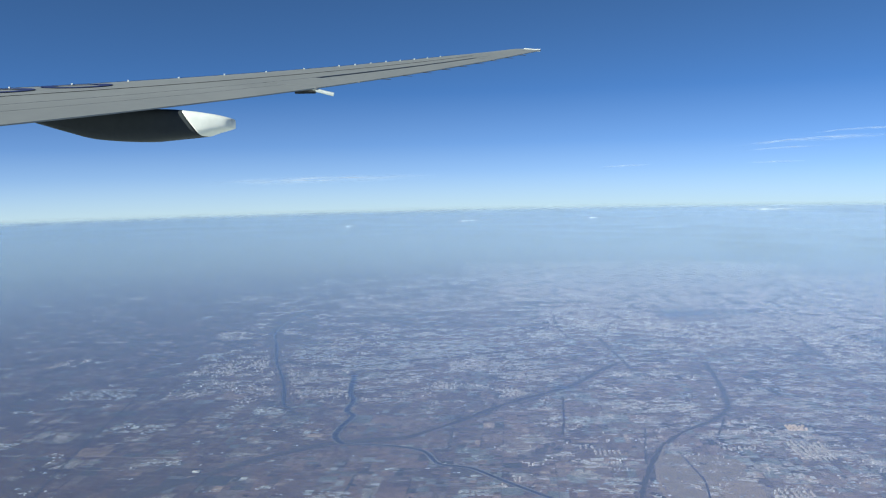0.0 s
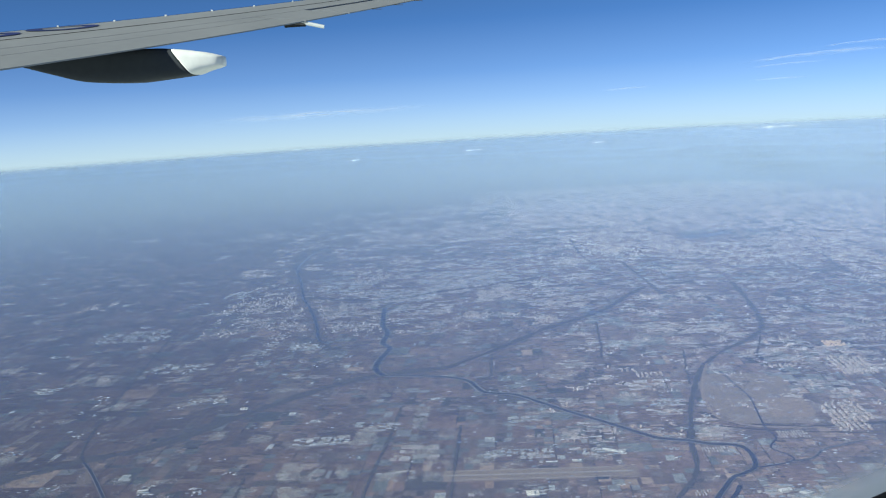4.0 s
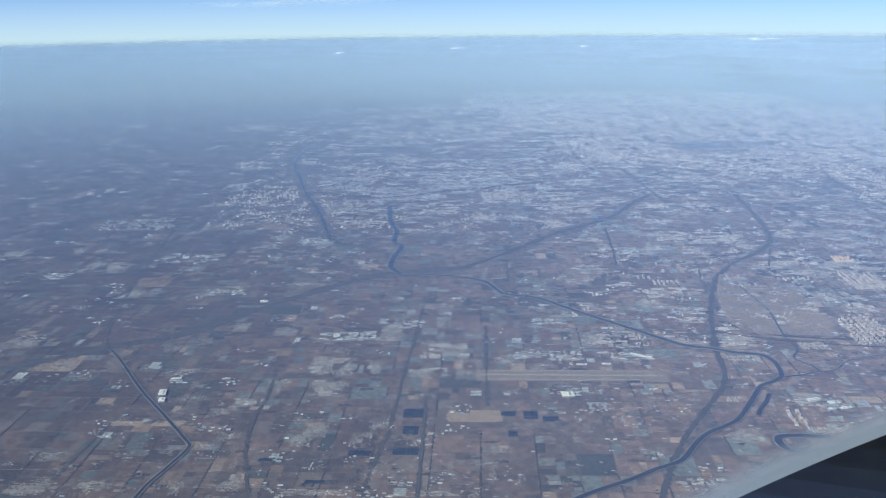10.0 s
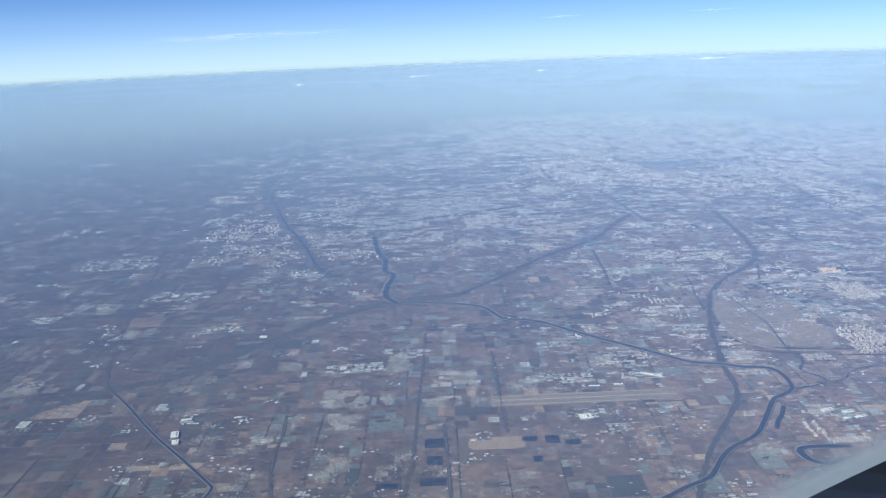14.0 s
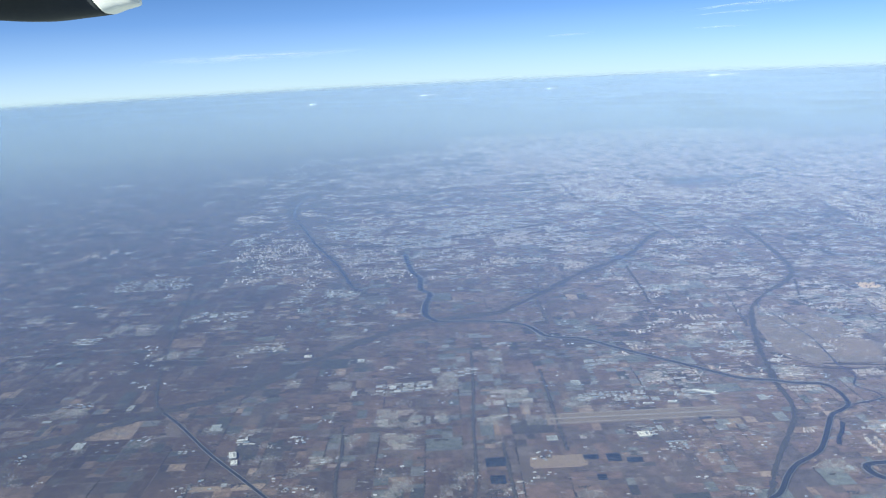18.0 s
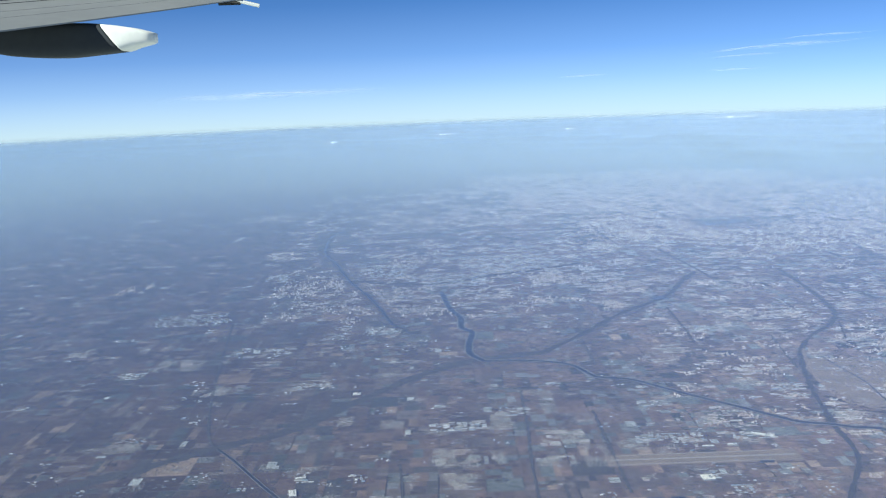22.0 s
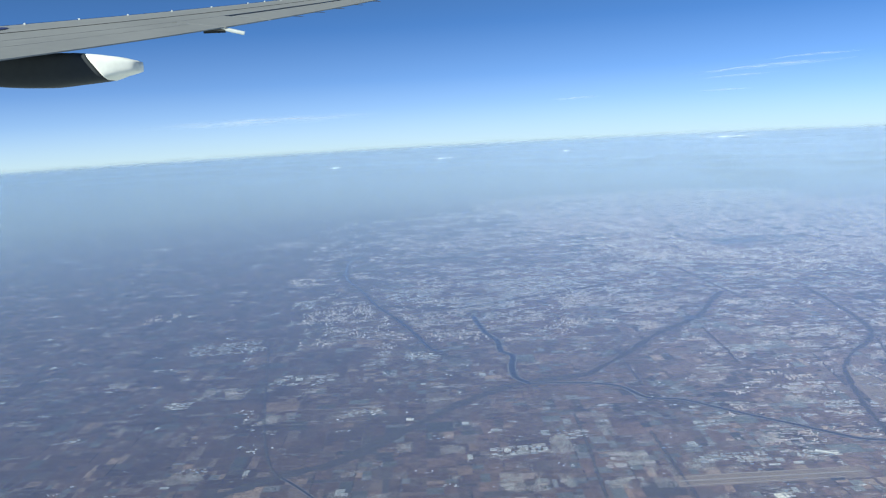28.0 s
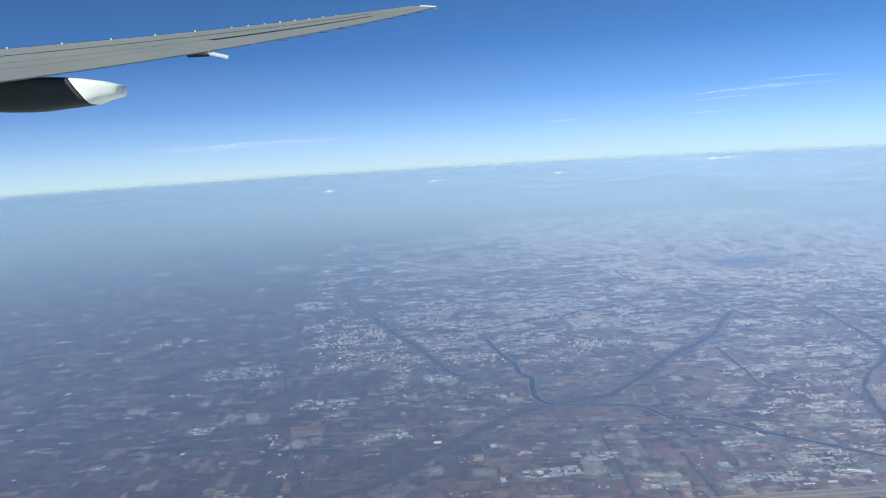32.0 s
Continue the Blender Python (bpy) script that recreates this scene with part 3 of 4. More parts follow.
for x, y, w, d in [(1.5, 16.35, 1.1, 0.55), (5.48, 17.82, 0.3, 0.3), (-4.45, 15.9, 0.6, 0.25), (-5.3, 15.9, 0.7, 0.2)]:
    tract("bare_earth", x, y, w / 2, d / 2, TAN, 0.0075, "tan bare earth")
tract("parkland", 9.3, 22.9, 1.15, 1.9, STRIP, 0.0072, "dry grassland beside the wooded belt")
tract("bare_earth", 9.9, 22.0, 0.5, 0.7, TAN, 0.0085, "tan bare earth")
s = Soup()
ribbon(s, smooth([(8.75, 26.0), (8.5, 25.2), (8.15, 23.8), (8.0, 22.7), (8.05, 21.5), (8.5, 20.95), (9.1, 20.7), (10.3, 20.55)]), 0.1, 0.012, 0.4)
part("sand_bank", s, TAN, ground, "pale sandy bank")
# ---- buildings ----
AHEAD = [(-15.2, 38.1, 0.6, 0.9), (-7.4, 37, 1.4, 1.6), (-3.5, 42, 0.8, 1.2), (-5, 35.5, 0.7, 0.8), (-1.9, 31.9, 0.4, 0.6), (0.2, 32.1, 0.4, 0.4), (1.4, 32.1, 0.4, 0.4), (2.2, 33.3, 1.3, 0.5), (4.2, 32.2, 0.4, 0.6), (5, 48.8, 0.6, 1.2), (6.3, 44.4, 0.7, 1.3), (11.1, 40.9, 1.8, 0.7), (8.3, 35.3, 0.7, 0.6), (10.2, 34.7, 1.3, 0.3), (14.5, 42.3, 1.6, 1.2), (14.8, 37.5, 0.7, 0.7), (17.5, 36.9, 0.6, 1)]
ESTATES = [(5.9, 35.4, 0.7, 0.7), (6.4, 25.6, 0.25, 0.15), (6.95, 25.1, 0.4, 0.2), (7.6, 26.0, 0.35, 0.25), (12.9, 27.6, 0.3, 0.3), (10.7, 25.8, 0.5, 0.5), (12.6, 25.3, 0.5, 0.9), (7.78, 16.35, 0.18, 0.36), (11.1, 21.5, 0.5, 0.6), (-4.3, 23.3, 0.1, 0.1), (10.9, 20.6, 0.4, 0.3)]
WORKS = [(-11.3, 32.3, 1.3, 0.9), (-7.7, 27.7, 0.9, 0.5), (-9.1, 39.6, 0.7, 0.8), (-13.7, 51.1, 0.3, 0.9), (-5.6, 24.3, 0.6, 0.4), (-5.6, 29.3, 0.4, 0.4), (-9.9, 32.1, 0.3, 0.4), (-4.4, 40.2, 1.3, 1.5), (-1.5, 37.7, 1.4, 1.3), (1.1, 40.9, 2.3, 2.2), (-4, 29.7, 0.6, 0.5), (-1.9, 25.7, 0.3, 0.2), (2.8, 25.3, 0.2, 0.2), (-0.3, 29.5, 0.1, 0.1), (6.4, 28.6, 0.9, 0.4), (11.5, 26.5, 0.2, 0.2), (6.4, 20.6, 0.3, 0.2)]
SHEDS = [(-5.1, 17.2, 0.1, 0.3), (-4.9, 17.9, 0.2, 0.1), (-6.1, 17.6, 0.2, 0.1), (-1.6, 20.7, 0.7, 0.3), (-0.2, 21.6, 0.4, 0.3), (0.3, 13.7, 0.2, 0.1), (3.5, 17.5, 0.2, 0.2), (3.3, 21.8, 0.4, 0.2), (4, 16.8, 0.2, 0.2), (7.3, 22.7, 0.7, 0.3), (5.1, 19.5, 0.5, 0.2), (8.5, 17.2, 0.5, 0.3), (5.4, 13.8, 0.4, 0.2), (3.2, 19.5, 0.8, 0.3), (-11.2, 25.7, 0.4, 0.3), (2, 20.6, 0.3, 0.3), (2.5, 26.9, 0.2, 0.6)]
VILLAGES = [(-10, 26.6, 0.7, 0.6), (-13.7, 28.2, 0.4, 0.3), (-8.2, 24, 0.7, 0.4), (-4.7, 14.5, 0.3, 0.2), (-4.8, 13.5, 0.4, 0.2), (-5.9, 13.4, 0.5, 0.2), (-2.6, 14, 0.2, 0.6), (-2.9, 13.6, 0.3, 0.1), (-3, 16.8, 0.4, 0.3), (-4.4, 21.3, 0.2, 0.3), (-9.5, 20.1, 0.4, 0.3), (-3.5, 16.4, 0.3, 0.2), (0.7, 22.2, 0.2, 0.9), (0.8, 19.8, 0.5, 0.4), (0.5, 18.5, 0.4, 0.3), (1.4, 18.7, 0.3, 0.6), (-0.8, 18.8, 0.2, 0.4), (-1.7, 17.6, 0.4, 0.4)]
HAMLETS = [(-3.2, 20.9, 0.3, 0.2), (2.3, 19.2, 0.35, 0.3), (4.4, 19.7, 0.3, 0.12), (-1.6, 15.5, 0.3, 0.5), (-0.6, 15.3, 0.2, 0.3), (-1.2, 13.4, 0.6, 0.1), (1, 13.4, 0.6, 0.1), (2.1, 13.9, 0.3, 0.2), (7.6, 20.7, 0.4, 0.3), (6.6, 15.6, 0.3, 0.3), (-1.7, 18.8, 0.5, 0.5), (5, 26.3, 0.4, 0.3), (6.2, 23.2, 0.4, 0.3), (-0.6, 21, 0.3, 0.6)]
TOWNS = [(-6.6, 33.5, 1.3, 1.2), (-13.4, 59.5, 1.9, 2), (-22.1, 60.8, 1.2, 0.9), (-3.6, 35.4, 0.9, 0.7), (-2.8, 32.7, 0.8, 0.7), (-0.4, 34.9, 1.1, 1), (3.5, 37, 1.9, 1.2), (3, 45.3, 1.7, 1.7), (11.3, 23.7, 0.9, 0.5), (12.8, 26.9, 0.7, 0.6), (-0.9, 55.8, 5.5, 3)]
CITY = [(9.3, 50.1, 3.6, 5.4), (13, 46, 2.8, 2.8), (18.7, 46.9, 3.2, 4.2), (18.8, 40.8, 1.3, 3.4), (18.1, 61.3, 11, 9), (7.4, 63.5, 5, 7), (24, 52, 6, 7), (31, 62, 7, 9), (14, 76, 14, 9)]


def prototypes(name, category, group, label, sizes, walls, roof, gable=False):
    """A few buildings, each with its walls and its roof, to be copied."""
    made = []
    for w, d, h in sizes:
        ob = thing(name, label, category, group)
        s = Soup()
        s.box(0, 0, w, d, h, top=0, base=0.0)
        part("wall", s, walls, ob)
        s = Soup()
        if gable:
            s.box(0, 0, w * 1.03, d * 1.05, 0.002, top=0, gable=d * 0.12, base=h)
        else:
            s.box(0, 0, w * 1.02, d * 1.05, 0.003, top=0, base=h)
        top = part("roof", s, roof, ob)
        if not gable:
            s = Soup()
            s.box(w * 0.2, 0, w * 0.18, d * 0.6, 0.006, top=0, base=h + 0.003)
            part("stair_head", s, walls, top)
        made.append(ob)
    return made


def settle(protos, spots, step_x, step_y, limit, turn=0.02, fill=0.85):
    """Rows of buildings over each spot; the prototypes take the first places."""
    used, n = 0, 0
    for x0, y0, rx, ry in spots:
        t = rnd.uniform(-turn, turn)
        a, b = max(1, round(2 * rx / step_x)), max(1, round(2 * ry / step_y))
        for j in range(b):
            for i in range(a):
                u, v = (i + 0.5) / a * 2 - 1, (j + 0.5) / b * 2 - 1
                if n >= limit or rnd.random() > fill or u * u + v * v > 1.5:
                    continue
                x, y = x0 + u * rx + rnd.gauss(0, step_x * 0.06), y0 + v * ry + rnd.gauss(0, step_y * 0.08)
                if not is_free(x, y):
                    continue
                m = Matrix.Translation((x, y, gz(x, y) + 0.005)) @ Matrix.Rotation(t, 4, "Z")
                if used < len(protos):
                    protos[used].matrix_basis = m
                    used += 1
                else:
                    copy_thing(rnd.choice(protos), m)
                n += 1


def crowd(name, spots, label, category, mats, step_x, step_y, make, fill=0.8, grain=2.2, patchy=0.2, edge=0.6):
    s = Soup()
    for x0, y0, rx, ry in spots:
        a, b = max(1, round(2 * rx / step_x)), max(1, round(2 * ry / step_y))
        for j in range(b):
            for i in range(a):
                u, v = (i + rnd.random()) / a * 2 - 1, (j + rnd.random()) / b * 2 - 1
                if rnd.random() > fill * (1.1 - edge * max(u * u, v * v)):
                    continue
                x, y = x0 + u * rx, y0 + v * ry
                if is_free(x, y) and noise.noise(Vector((x * grain, y * grain * 0.6, 3.3))) > -patchy:
                    make(s, x, y)
    return tagged(new(name, s.mesh(name, mats)), label, category, kind="stuff")


def tower(s, x, y):
    s.box(x, y, rnd.uniform(0.022, 0.05), rnd.uniform(0.015, 0.022), rnd.uniform(0.025, 0.07), rnd.gauss(0, 0.06))


def block(s, x, y):
    s.box(x, y, rnd.uniform(0.03, 0.075), rnd.uniform(0.018, 0.04), rnd.uniform(0.015, 0.08), rnd.gauss(0, 0.06))


def works(s, x, y):
    d = rnd.uniform(0.016, 0.045)
    s.box(x, y, rnd.uniform(0.025, 0.09), d, rnd.uniform(0.01, 0.018), rnd.gauss(0, 0.05), gable=d * 0.1)


def house(s, x, y):
    d = rnd.uniform(0.007, 0.012)
    s.box(x, y, rnd.uniform(0.011, 0.026), d, 0.006, rnd.gauss(0, 0.05), gable=0.003)


def mixed(s, x, y):
    (tower, works, house, house, works)[rnd.randrange(5)](s, x, y)


slabs = prototypes("apartment_block", "apartment building", "apartment blocks", "pale rendered apartment block with a flat roof", [(0.062, 0.022, 0.05), (0.052, 0.022, 0.065), (0.068, 0.022, 0.038), (0.045, 0.026, 0.075)], RENDERED, FLATROOF)
settle(slabs, sorted((e for e in ESTATES if e[0] != 12.9), key=lambda e: e[1]), 0.145, 0.1, 290, fill=0.95)
rows_of = prototypes("row_block", "apartment building", "low rows of flats", "long low rendered block of flats with a flat roof", [(0.02, 0.115, 0.018), (0.02, 0.09, 0.02), (0.022, 0.1, 0.016)], RENDERED, FLATROOF)
settle(rows_of, [(7.5, 19.42, 0.34, 0.17), (9.45, 20.2, 0.34, 0.24), (8.25, 15.85, 0.42, 0.11), (6.75, 17.2, 0.25, 0.13)], 0.06, 0.14, 110, fill=0.97)
ochre = prototypes("apartment_block", "apartment building", "ochre apartment blocks", "ochre apartment block with a flat roof", [(0.08, 0.022, 0.055), (0.06, 0.022, 0.06)], ORANGE, FLATROOF)
settle(ochre, [(12.9, 27.6, 0.3, 0.3)], 0.12, 0.11, 40)
barns = prototypes("factory_shed", "factory", "factory sheds", "long metal-roofed factory shed with a low gable", [(0.12, 0.036, 0.012), (0.07, 0.034, 0.01), (0.16, 0.045, 0.013), (0.05, 0.04, 0.012), (0.09, 0.03, 0.01)], SHED, SHED, True)
settle(barns, SHEDS, 0.155, 0.085, 295, fill=0.7)
hall = prototypes("factory_hall", "factory", "large white halls", "large white-roofed hall beside bare fields", [(0.5, 0.07, 0.03)], SHED, WHITE_ROOF)[0]
hall.matrix_basis = Matrix.Translation((5.3, 19.5, gz(5.3, 19.5) + 0.005)) @ Matrix.Rotation(-0.5, 4, "Z")
for x, y, sx, sy, turn in ((3.44, 17.35, 0.5, 3.2, 0.1), (-5.05, 17.3, 0.3, 4.0, 0.2), (-4.95, 16.95, 0.26, 2.5, 0.2), (-5.0, 18.03, 0.45, 1.0, 0.25), (-4.3, 23.33, 0.4, 1.6, 0), (8.4, 17.2, 0.5, 1.6, 0.3), (8.75, 17.05, 0.45, 1.8, 0.3), (8.9, 16.8, 0.5, 1.2, 0.3), (8.6, 16.75, 0.3, 1.2, 0.3), (3.9, 18.95, 0.5, 0.8, 0), (4.45, 19.0, 0.4, 0.8, 0)):
    copy_thing(hall, Matrix.Translation((x, y, gz(x, y) + 0.006)) @ Matrix.Rotation(turn, 4, "Z") @ Matrix.Diagonal((sx, sy, 1, 1)))
s = Soup()
ribbon(s, smooth([(-5.9, 24.62), (-5.5, 24.6), (-5.22, 24.42), (-5.1, 24.08), (-5.17, 23.75), (-5.5, 23.52), (-6.65, 23.46), (-7.66, 23.5), (-8.04, 23.82), (-8.17, 24.2), (-8.1, 24.55), (-7.61, 24.72), (-6.64, 24.62), (-5.9, 24.62)]), 0.022, 0.014)
track = thing("test_track", "pale oval road of a vehicle test track", "road", kind="structure")
part("carriageway", s, STRIP, track)
s = Soup()
ribbon(s, smooth([(-5.7, 24.66), (-5.4, 24.58), (-5.2, 24.4), (-5.12, 24.1)]), 0.06, 0.018)
part("banked_curve", s, CONCRETE, track, "pale concrete curve")
crowd("distant_apartment_blocks", AHEAD, "pale apartment blocks in dense rows beyond the river", "buildings", [RENDERED, FLATROOF], 0.085, 0.15, tower, 0.6)
crowd("distant_factories", WORKS, "white and blue-grey factory roofs in the haze", "buildings", [SHED, SHED], 0.1, 0.09, works, 0.75)
crowd("village_houses", VILLAGES + HAMLETS, "low grey and reddish village houses in rows", "houses", [ROOFS, ROOFS], 0.029, 0.023, house, 0.85)
crowd("town_buildings", TOWNS, "mixed pale town buildings", "buildings", [RENDERED, FLATROOF], 0.1, 0.15, mixed, 0.85, 2.2, 0.1, 0.9)
crowd("city_buildings", CITY, "hazy pale city of countless buildings", "buildings", [RENDERED, FLATROOF], 0.13, 0.19, block, 0.95, 1.6, 0.2, 0.9)
suburbs = [(rnd.uniform(4, 24), rnd.uniform(20, 48), rnd.uniform(0.15, 0.5), rnd.uniform(0.1, 0.4)) for _ in range(800)]
suburbs += [(rnd.uniform(-11, 9), rnd.uniform(44, 74), rnd.uniform(0.2, 0.8), rnd.uniform(0.15, 0.6)) for _ in range(420)]
suburbs += [(rnd.uniform(-9, 6), rnd.uniform(31, 46), rnd.uniform(0.15, 0.5), rnd.uniform(0.1, 0.4)) for _ in range(380)]
crowd("suburban_buildings", suburbs, "pale low suburban buildings among fields", "buildings", [RENDERED, FLATROOF], 0.085, 0.08, mixed, 0.5, 3.0, 0.1)
spots, yards = [], Soup()
for _ in range(2300):
    y = 11.5 + 66 * rnd.random() ** 1.25
    x = rnd.uniform(-1, 1) * (0.62 * y + 5)
    if x < -6 and rnd.random() < 0.35:
        continue
    spots.append((x, y, rnd.uniform(0.06, 0.34) * (1 + y * 0.01), rnd.uniform(0.05, 0.22) * (1 + y * 0.01)))
for x, y, rx, ry in spots[:1500] + suburbs + VILLAGES + HAMLETS + WORKS + SHEDS + TOWNS:
    for _ in range(2 if rx < 0.4 else int(9 + rx * ry * 34)):
        k = 0.3 if rx < 0.4 else 1.0
        u, v = x + rnd.uniform(-k, k) * rx, y + rnd.uniform(-k, k) * ry
        if is_free(u, v):
            k = min(0.6, 0.2 + 0.02 * v)
            patch(yards, u, v, k * min(rx, 0.5) * rnd.uniform(0.4, 1.3), k * min(ry, 0.4) * rnd.uniform(0.3, 1.2), 0.0065 + 0.001 * rnd.random())
for _ in range(26000):
    y = 12 + 62 * rnd.random() ** 1.15
    x = rnd.uniform(-1, 1) * (0.6 * y + 5)
    if noise.noise(Vector((x * 0.35, y * 0.3, 8.1))) + 0.02 * x > rnd.uniform(-0.35, 0.35) and is_free(x, y):
        k = min(0.5, 0.2 + 0.012 * y)
        patch(yards, x, y, rnd.uniform(0.04, 0.26) * k, rnd.uniform(0.03, 0.15) * k, 0.0066 + 0.001 * rnd.random())
streets = Soup()
for x0, y0, rx, ry in CITY:
    for _ in range(int(rx * ry * 34)):
        u, v = rnd.uniform(-1, 1), rnd.uniform(-1, 1)
        if u * u + v * v < 1 and is_free(x0 + u * rx, y0 + v * ry) and noise.noise(Vector((x0 + u * rx, (y0 + v * ry) * 0.7, 6.2))) > -0.15:
            patch(streets, x0 + u * rx, y0 + v * ry, rnd.uniform(0.1, 0.4), rnd.uniform(0.1, 0.45), 0.0078 + 0.001 * rnd.random())
part("city_streets", streets, CITY_PAVING, ground, "pale paved city ground")["kind"] = "stuff"
part("village_yards", yards, YARD, ground, "grey paved yards and lanes")["kind"] = "stuff"
crowd("farm_buildings", spots[:1300], "scattered farmsteads and low houses", "houses", [ROOFS, ROOFS], 0.042, 0.034, house, 0.7)
crowd("scattered_sheds", spots[1300:], "scattered pale sheds and greenhouses", "buildings", [SHED, SHED], 0.14, 0.09, works, 0.6)


groves = Soup()
for _ in range(1500):
    y = 12 + 52 * rnd.random() ** 1.2
    x = rnd.uniform(-1, 1) * (0.6 * y + 5)
    if noise.noise(Vector((x * 0.3 + 5, y * 0.25, 2.7))) - 0.012 * x > rnd.uniform(-0.2, 0.5):
        long, deep = rnd.uniform(0.05, 0.32), rnd.uniform(0.04, 0.16)
        for _ in range(int(8 + long * deep * 900)):
            clump(groves, x + rnd.uniform(-0.5, 0.5) * long, y + rnd.uniform(-0.5, 0.5) * deep, rnd.uniform(0.012, 0.03), 0.018)
tagged(new("bare_groves", groves.mesh("bare_groves", [WOOD])), "dark groves of bare trees among the fields", "trees", kind="stuff")
small = []
for _ in range(3600):
    y = 12 + 52 * rnd.random() ** 1.15
    x = rnd.uniform(-1, 1) * (0.6 * y + 5)
    if noise.noise(Vector((x * 0.35, y * 0.3, 8.1))) + 0.02 * x > rnd.uniform(-0.35, 0.35):
        small.append((x, y, rnd.uniform(0.03, 0.2), rnd.uniform(0.03, 0.14)))
crowd("small_farm_sheds", small, "small pale sheds and houses between the fields", "buildings", [SHED, SHED], 0.1, 0.075, house, 0.8, 2.0, 0.5)
crowd("outlying_works", small[::4], "low pale workshop roofs between the fields", "buildings", [SHED, SHED], 0.16, 0.12, works, 0.8, 2.0, 0.5)


def tunnels(s, x, y):
    """A block of plastic tunnels side by side."""
    n, long, pitch = rnd.randrange(6, 16), rnd.uniform(0.1, 0.25), rnd.uniform(0.016, 0.026)
    for i in range(n):
        s.box(x, y + i * pitch, long, pitch * 0.7, 0.003, top=0, gable=0.002)


blocks = [(x, y, rx * 0.5, ry * 0.5) for x, y, rx, ry in (spots[i] for i in range(0, len(spots), 5))]
blocks += [(-7.7, 27.7, 0.9, 0.5), (-4, 29.7, 0.6, 0.5), (3.3, 21.8, 0.4, 0.2), (6.4, 28.6, 0.9, 0.4), (0.7, 22.2, 0.2, 0.9)]
crowd("greenhouse_tunnels", blocks, "pale plastic greenhouse tunnels in blocks", "greenhouses", [GLASSHOUSE], 0.28, 0.4, tunnels, 0.8, 2.0, 0.6)

# ---- the aircraft's wing, in true metres under a far, enlarging parent ----
WING_PAINT = material("wing_grey_paint", (0.215, 0.219, 0.229), 0.45, vary=(0.25, 0.253, 0.262), scale=0.6)
WING_DARK = material("wing_gap", (0.03, 0.03, 0.032), 0.8, vary=(0.05, 0.05, 0.05), scale=3)
WING_WHITE = material("fairing_paint", (0.8, 0.78, 0.76), 0.75, vary=(0.7, 0.69, 0.665), scale=1.2)
# the wing's shadow on the fairing's front, put into a darker colour
WING_SHADOWED = material("fairing_wing_shadow", (0.036, 0.04, 0.047), 0.7, vary=(0.045, 0.049, 0.056), scale=1.2)
WING_SHADOWED.node_tree.nodes["Principled BSDF"].inputs["Specular IOR Level"].default_value = 0.12
WING_BLUE = material("blue_lettering", (0.02, 0.03, 0.12), 0.5, vary=(0.03, 0.04, 0.14), scale=2)
BARE_METAL = material("bare_metal", (0.75, 0.75, 0.74), 0.35, 0.3, vary=(0.65, 0.65, 0.64), scale=2)


def chord_point(y, c, up=True):
    """A point of the wing's skin: y metres outboard, c of the way from leading to trailing edge."""
    rake = max(0.0, y - 24.5) / 2.5
    xl, xt = 0.2 - 0.7 * (27 - y), 1.0 - 0.48 * (27 - y)
    zl, zt = 0.002346 * y * y + 0.0716 * y - 0.052, 0.00219 * y * y + 0.0962 * y - 0.673
    chord = xt - xl
    zl -= 0.035 * chord
    x, z = xl + (xt - xl) * c, zl + (zt - zl) * c
    bulge = chord * (0.21 * math.sqrt(max(c, 0)) * (1 - c) * (1.15 - 0.6 * c)) * (1 - 0.5 * rake)
    return Vector((x, y, z + bulge * 0.62 if up else z - bulge * 0.5 - 0.02))


def skin(y0, y1, c0, c1, lift=0.0, thick=None, ny=24, nc=8, y_in=None):
    """A closed panel of the wing between two stations and two chord lines."""
    s = Soup()
    for top in (True, False):
        for i in range(ny + 1):
            for j in range(nc + 1):
                y, c = y0 + (y1 - y0) * i / ny, c0 + (c1 - c0) * j / nc
                p = chord_point(y, c, True if thick else top)
                p.z += lift if top else (lift - thick if thick else -lift)
                s.v.append(p)
    n, w = (ny + 1) * (nc + 1), nc + 1
    for i in range(ny):
        for j in range(nc):
            a = i * w + j
            s.f += [(a, a + 1, a + w + 1, a + w), (n + a, n + a + w, n + a + w + 1, n + a + 1)]
    for i in range(ny):
        for j in (0, nc):
            a, b = i * w + j, (i + 1) * w + j
            s.f.append((a, b, n + b, n + a) if j == 0 else (b, a, n + a, n + b))
    for j in range(nc):
        for i in (0, ny):
            a, b = i * w + j, i * w + j + 1
            s.f.append((b, a, n + a, n + b) if i == 0 else (a, b, n + b, n + a))
    s.m = [0] * len(s.f)
    return s


def shade_smooth(ob):
    ob.data.polygons.foreach_set("use_smooth", [True] * len(ob.data.polygons))
    return ob


wing = thing("aircraft_wing", "grey swept airliner wing with a white-tailed flap fairing", "aircraft wing", at=(0, 0, HEIGHT))
wing.scale = (150, 150, 150)
wing.rotation_euler = (radians(0.1), radians(0.45), radians(0.2))
main = part("main_panel", skin(8.0, 27.0, 0.0, 0.66, ny=40, nc=14), WING_PAINT, wing)
part("flap", skin(8.0, 17.3, 0.79, 1.0, ny=20), WING_PAINT, wing, "grey inboard flap")
part("spoiler", skin(8.0, 17.3, 0.665, 0.786, ny=20), WING_PAINT, wing, "grey spoiler panels")
part("outer_panel", skin(17.35, 18.6, 0.665, 1.0, ny=6), WING_PAINT, wing)
aileron = part("aileron", skin(18.65, 24.2, 0.712, 1.0, ny=16), WING_PAINT, wing, "grey aileron")
part("aileron_gap", skin(18.65, 24.2, 0.665, 0.707, lift=-0.03, ny=16, nc=2), WING_DARK, wing, "dark gap ahead of the aileron")
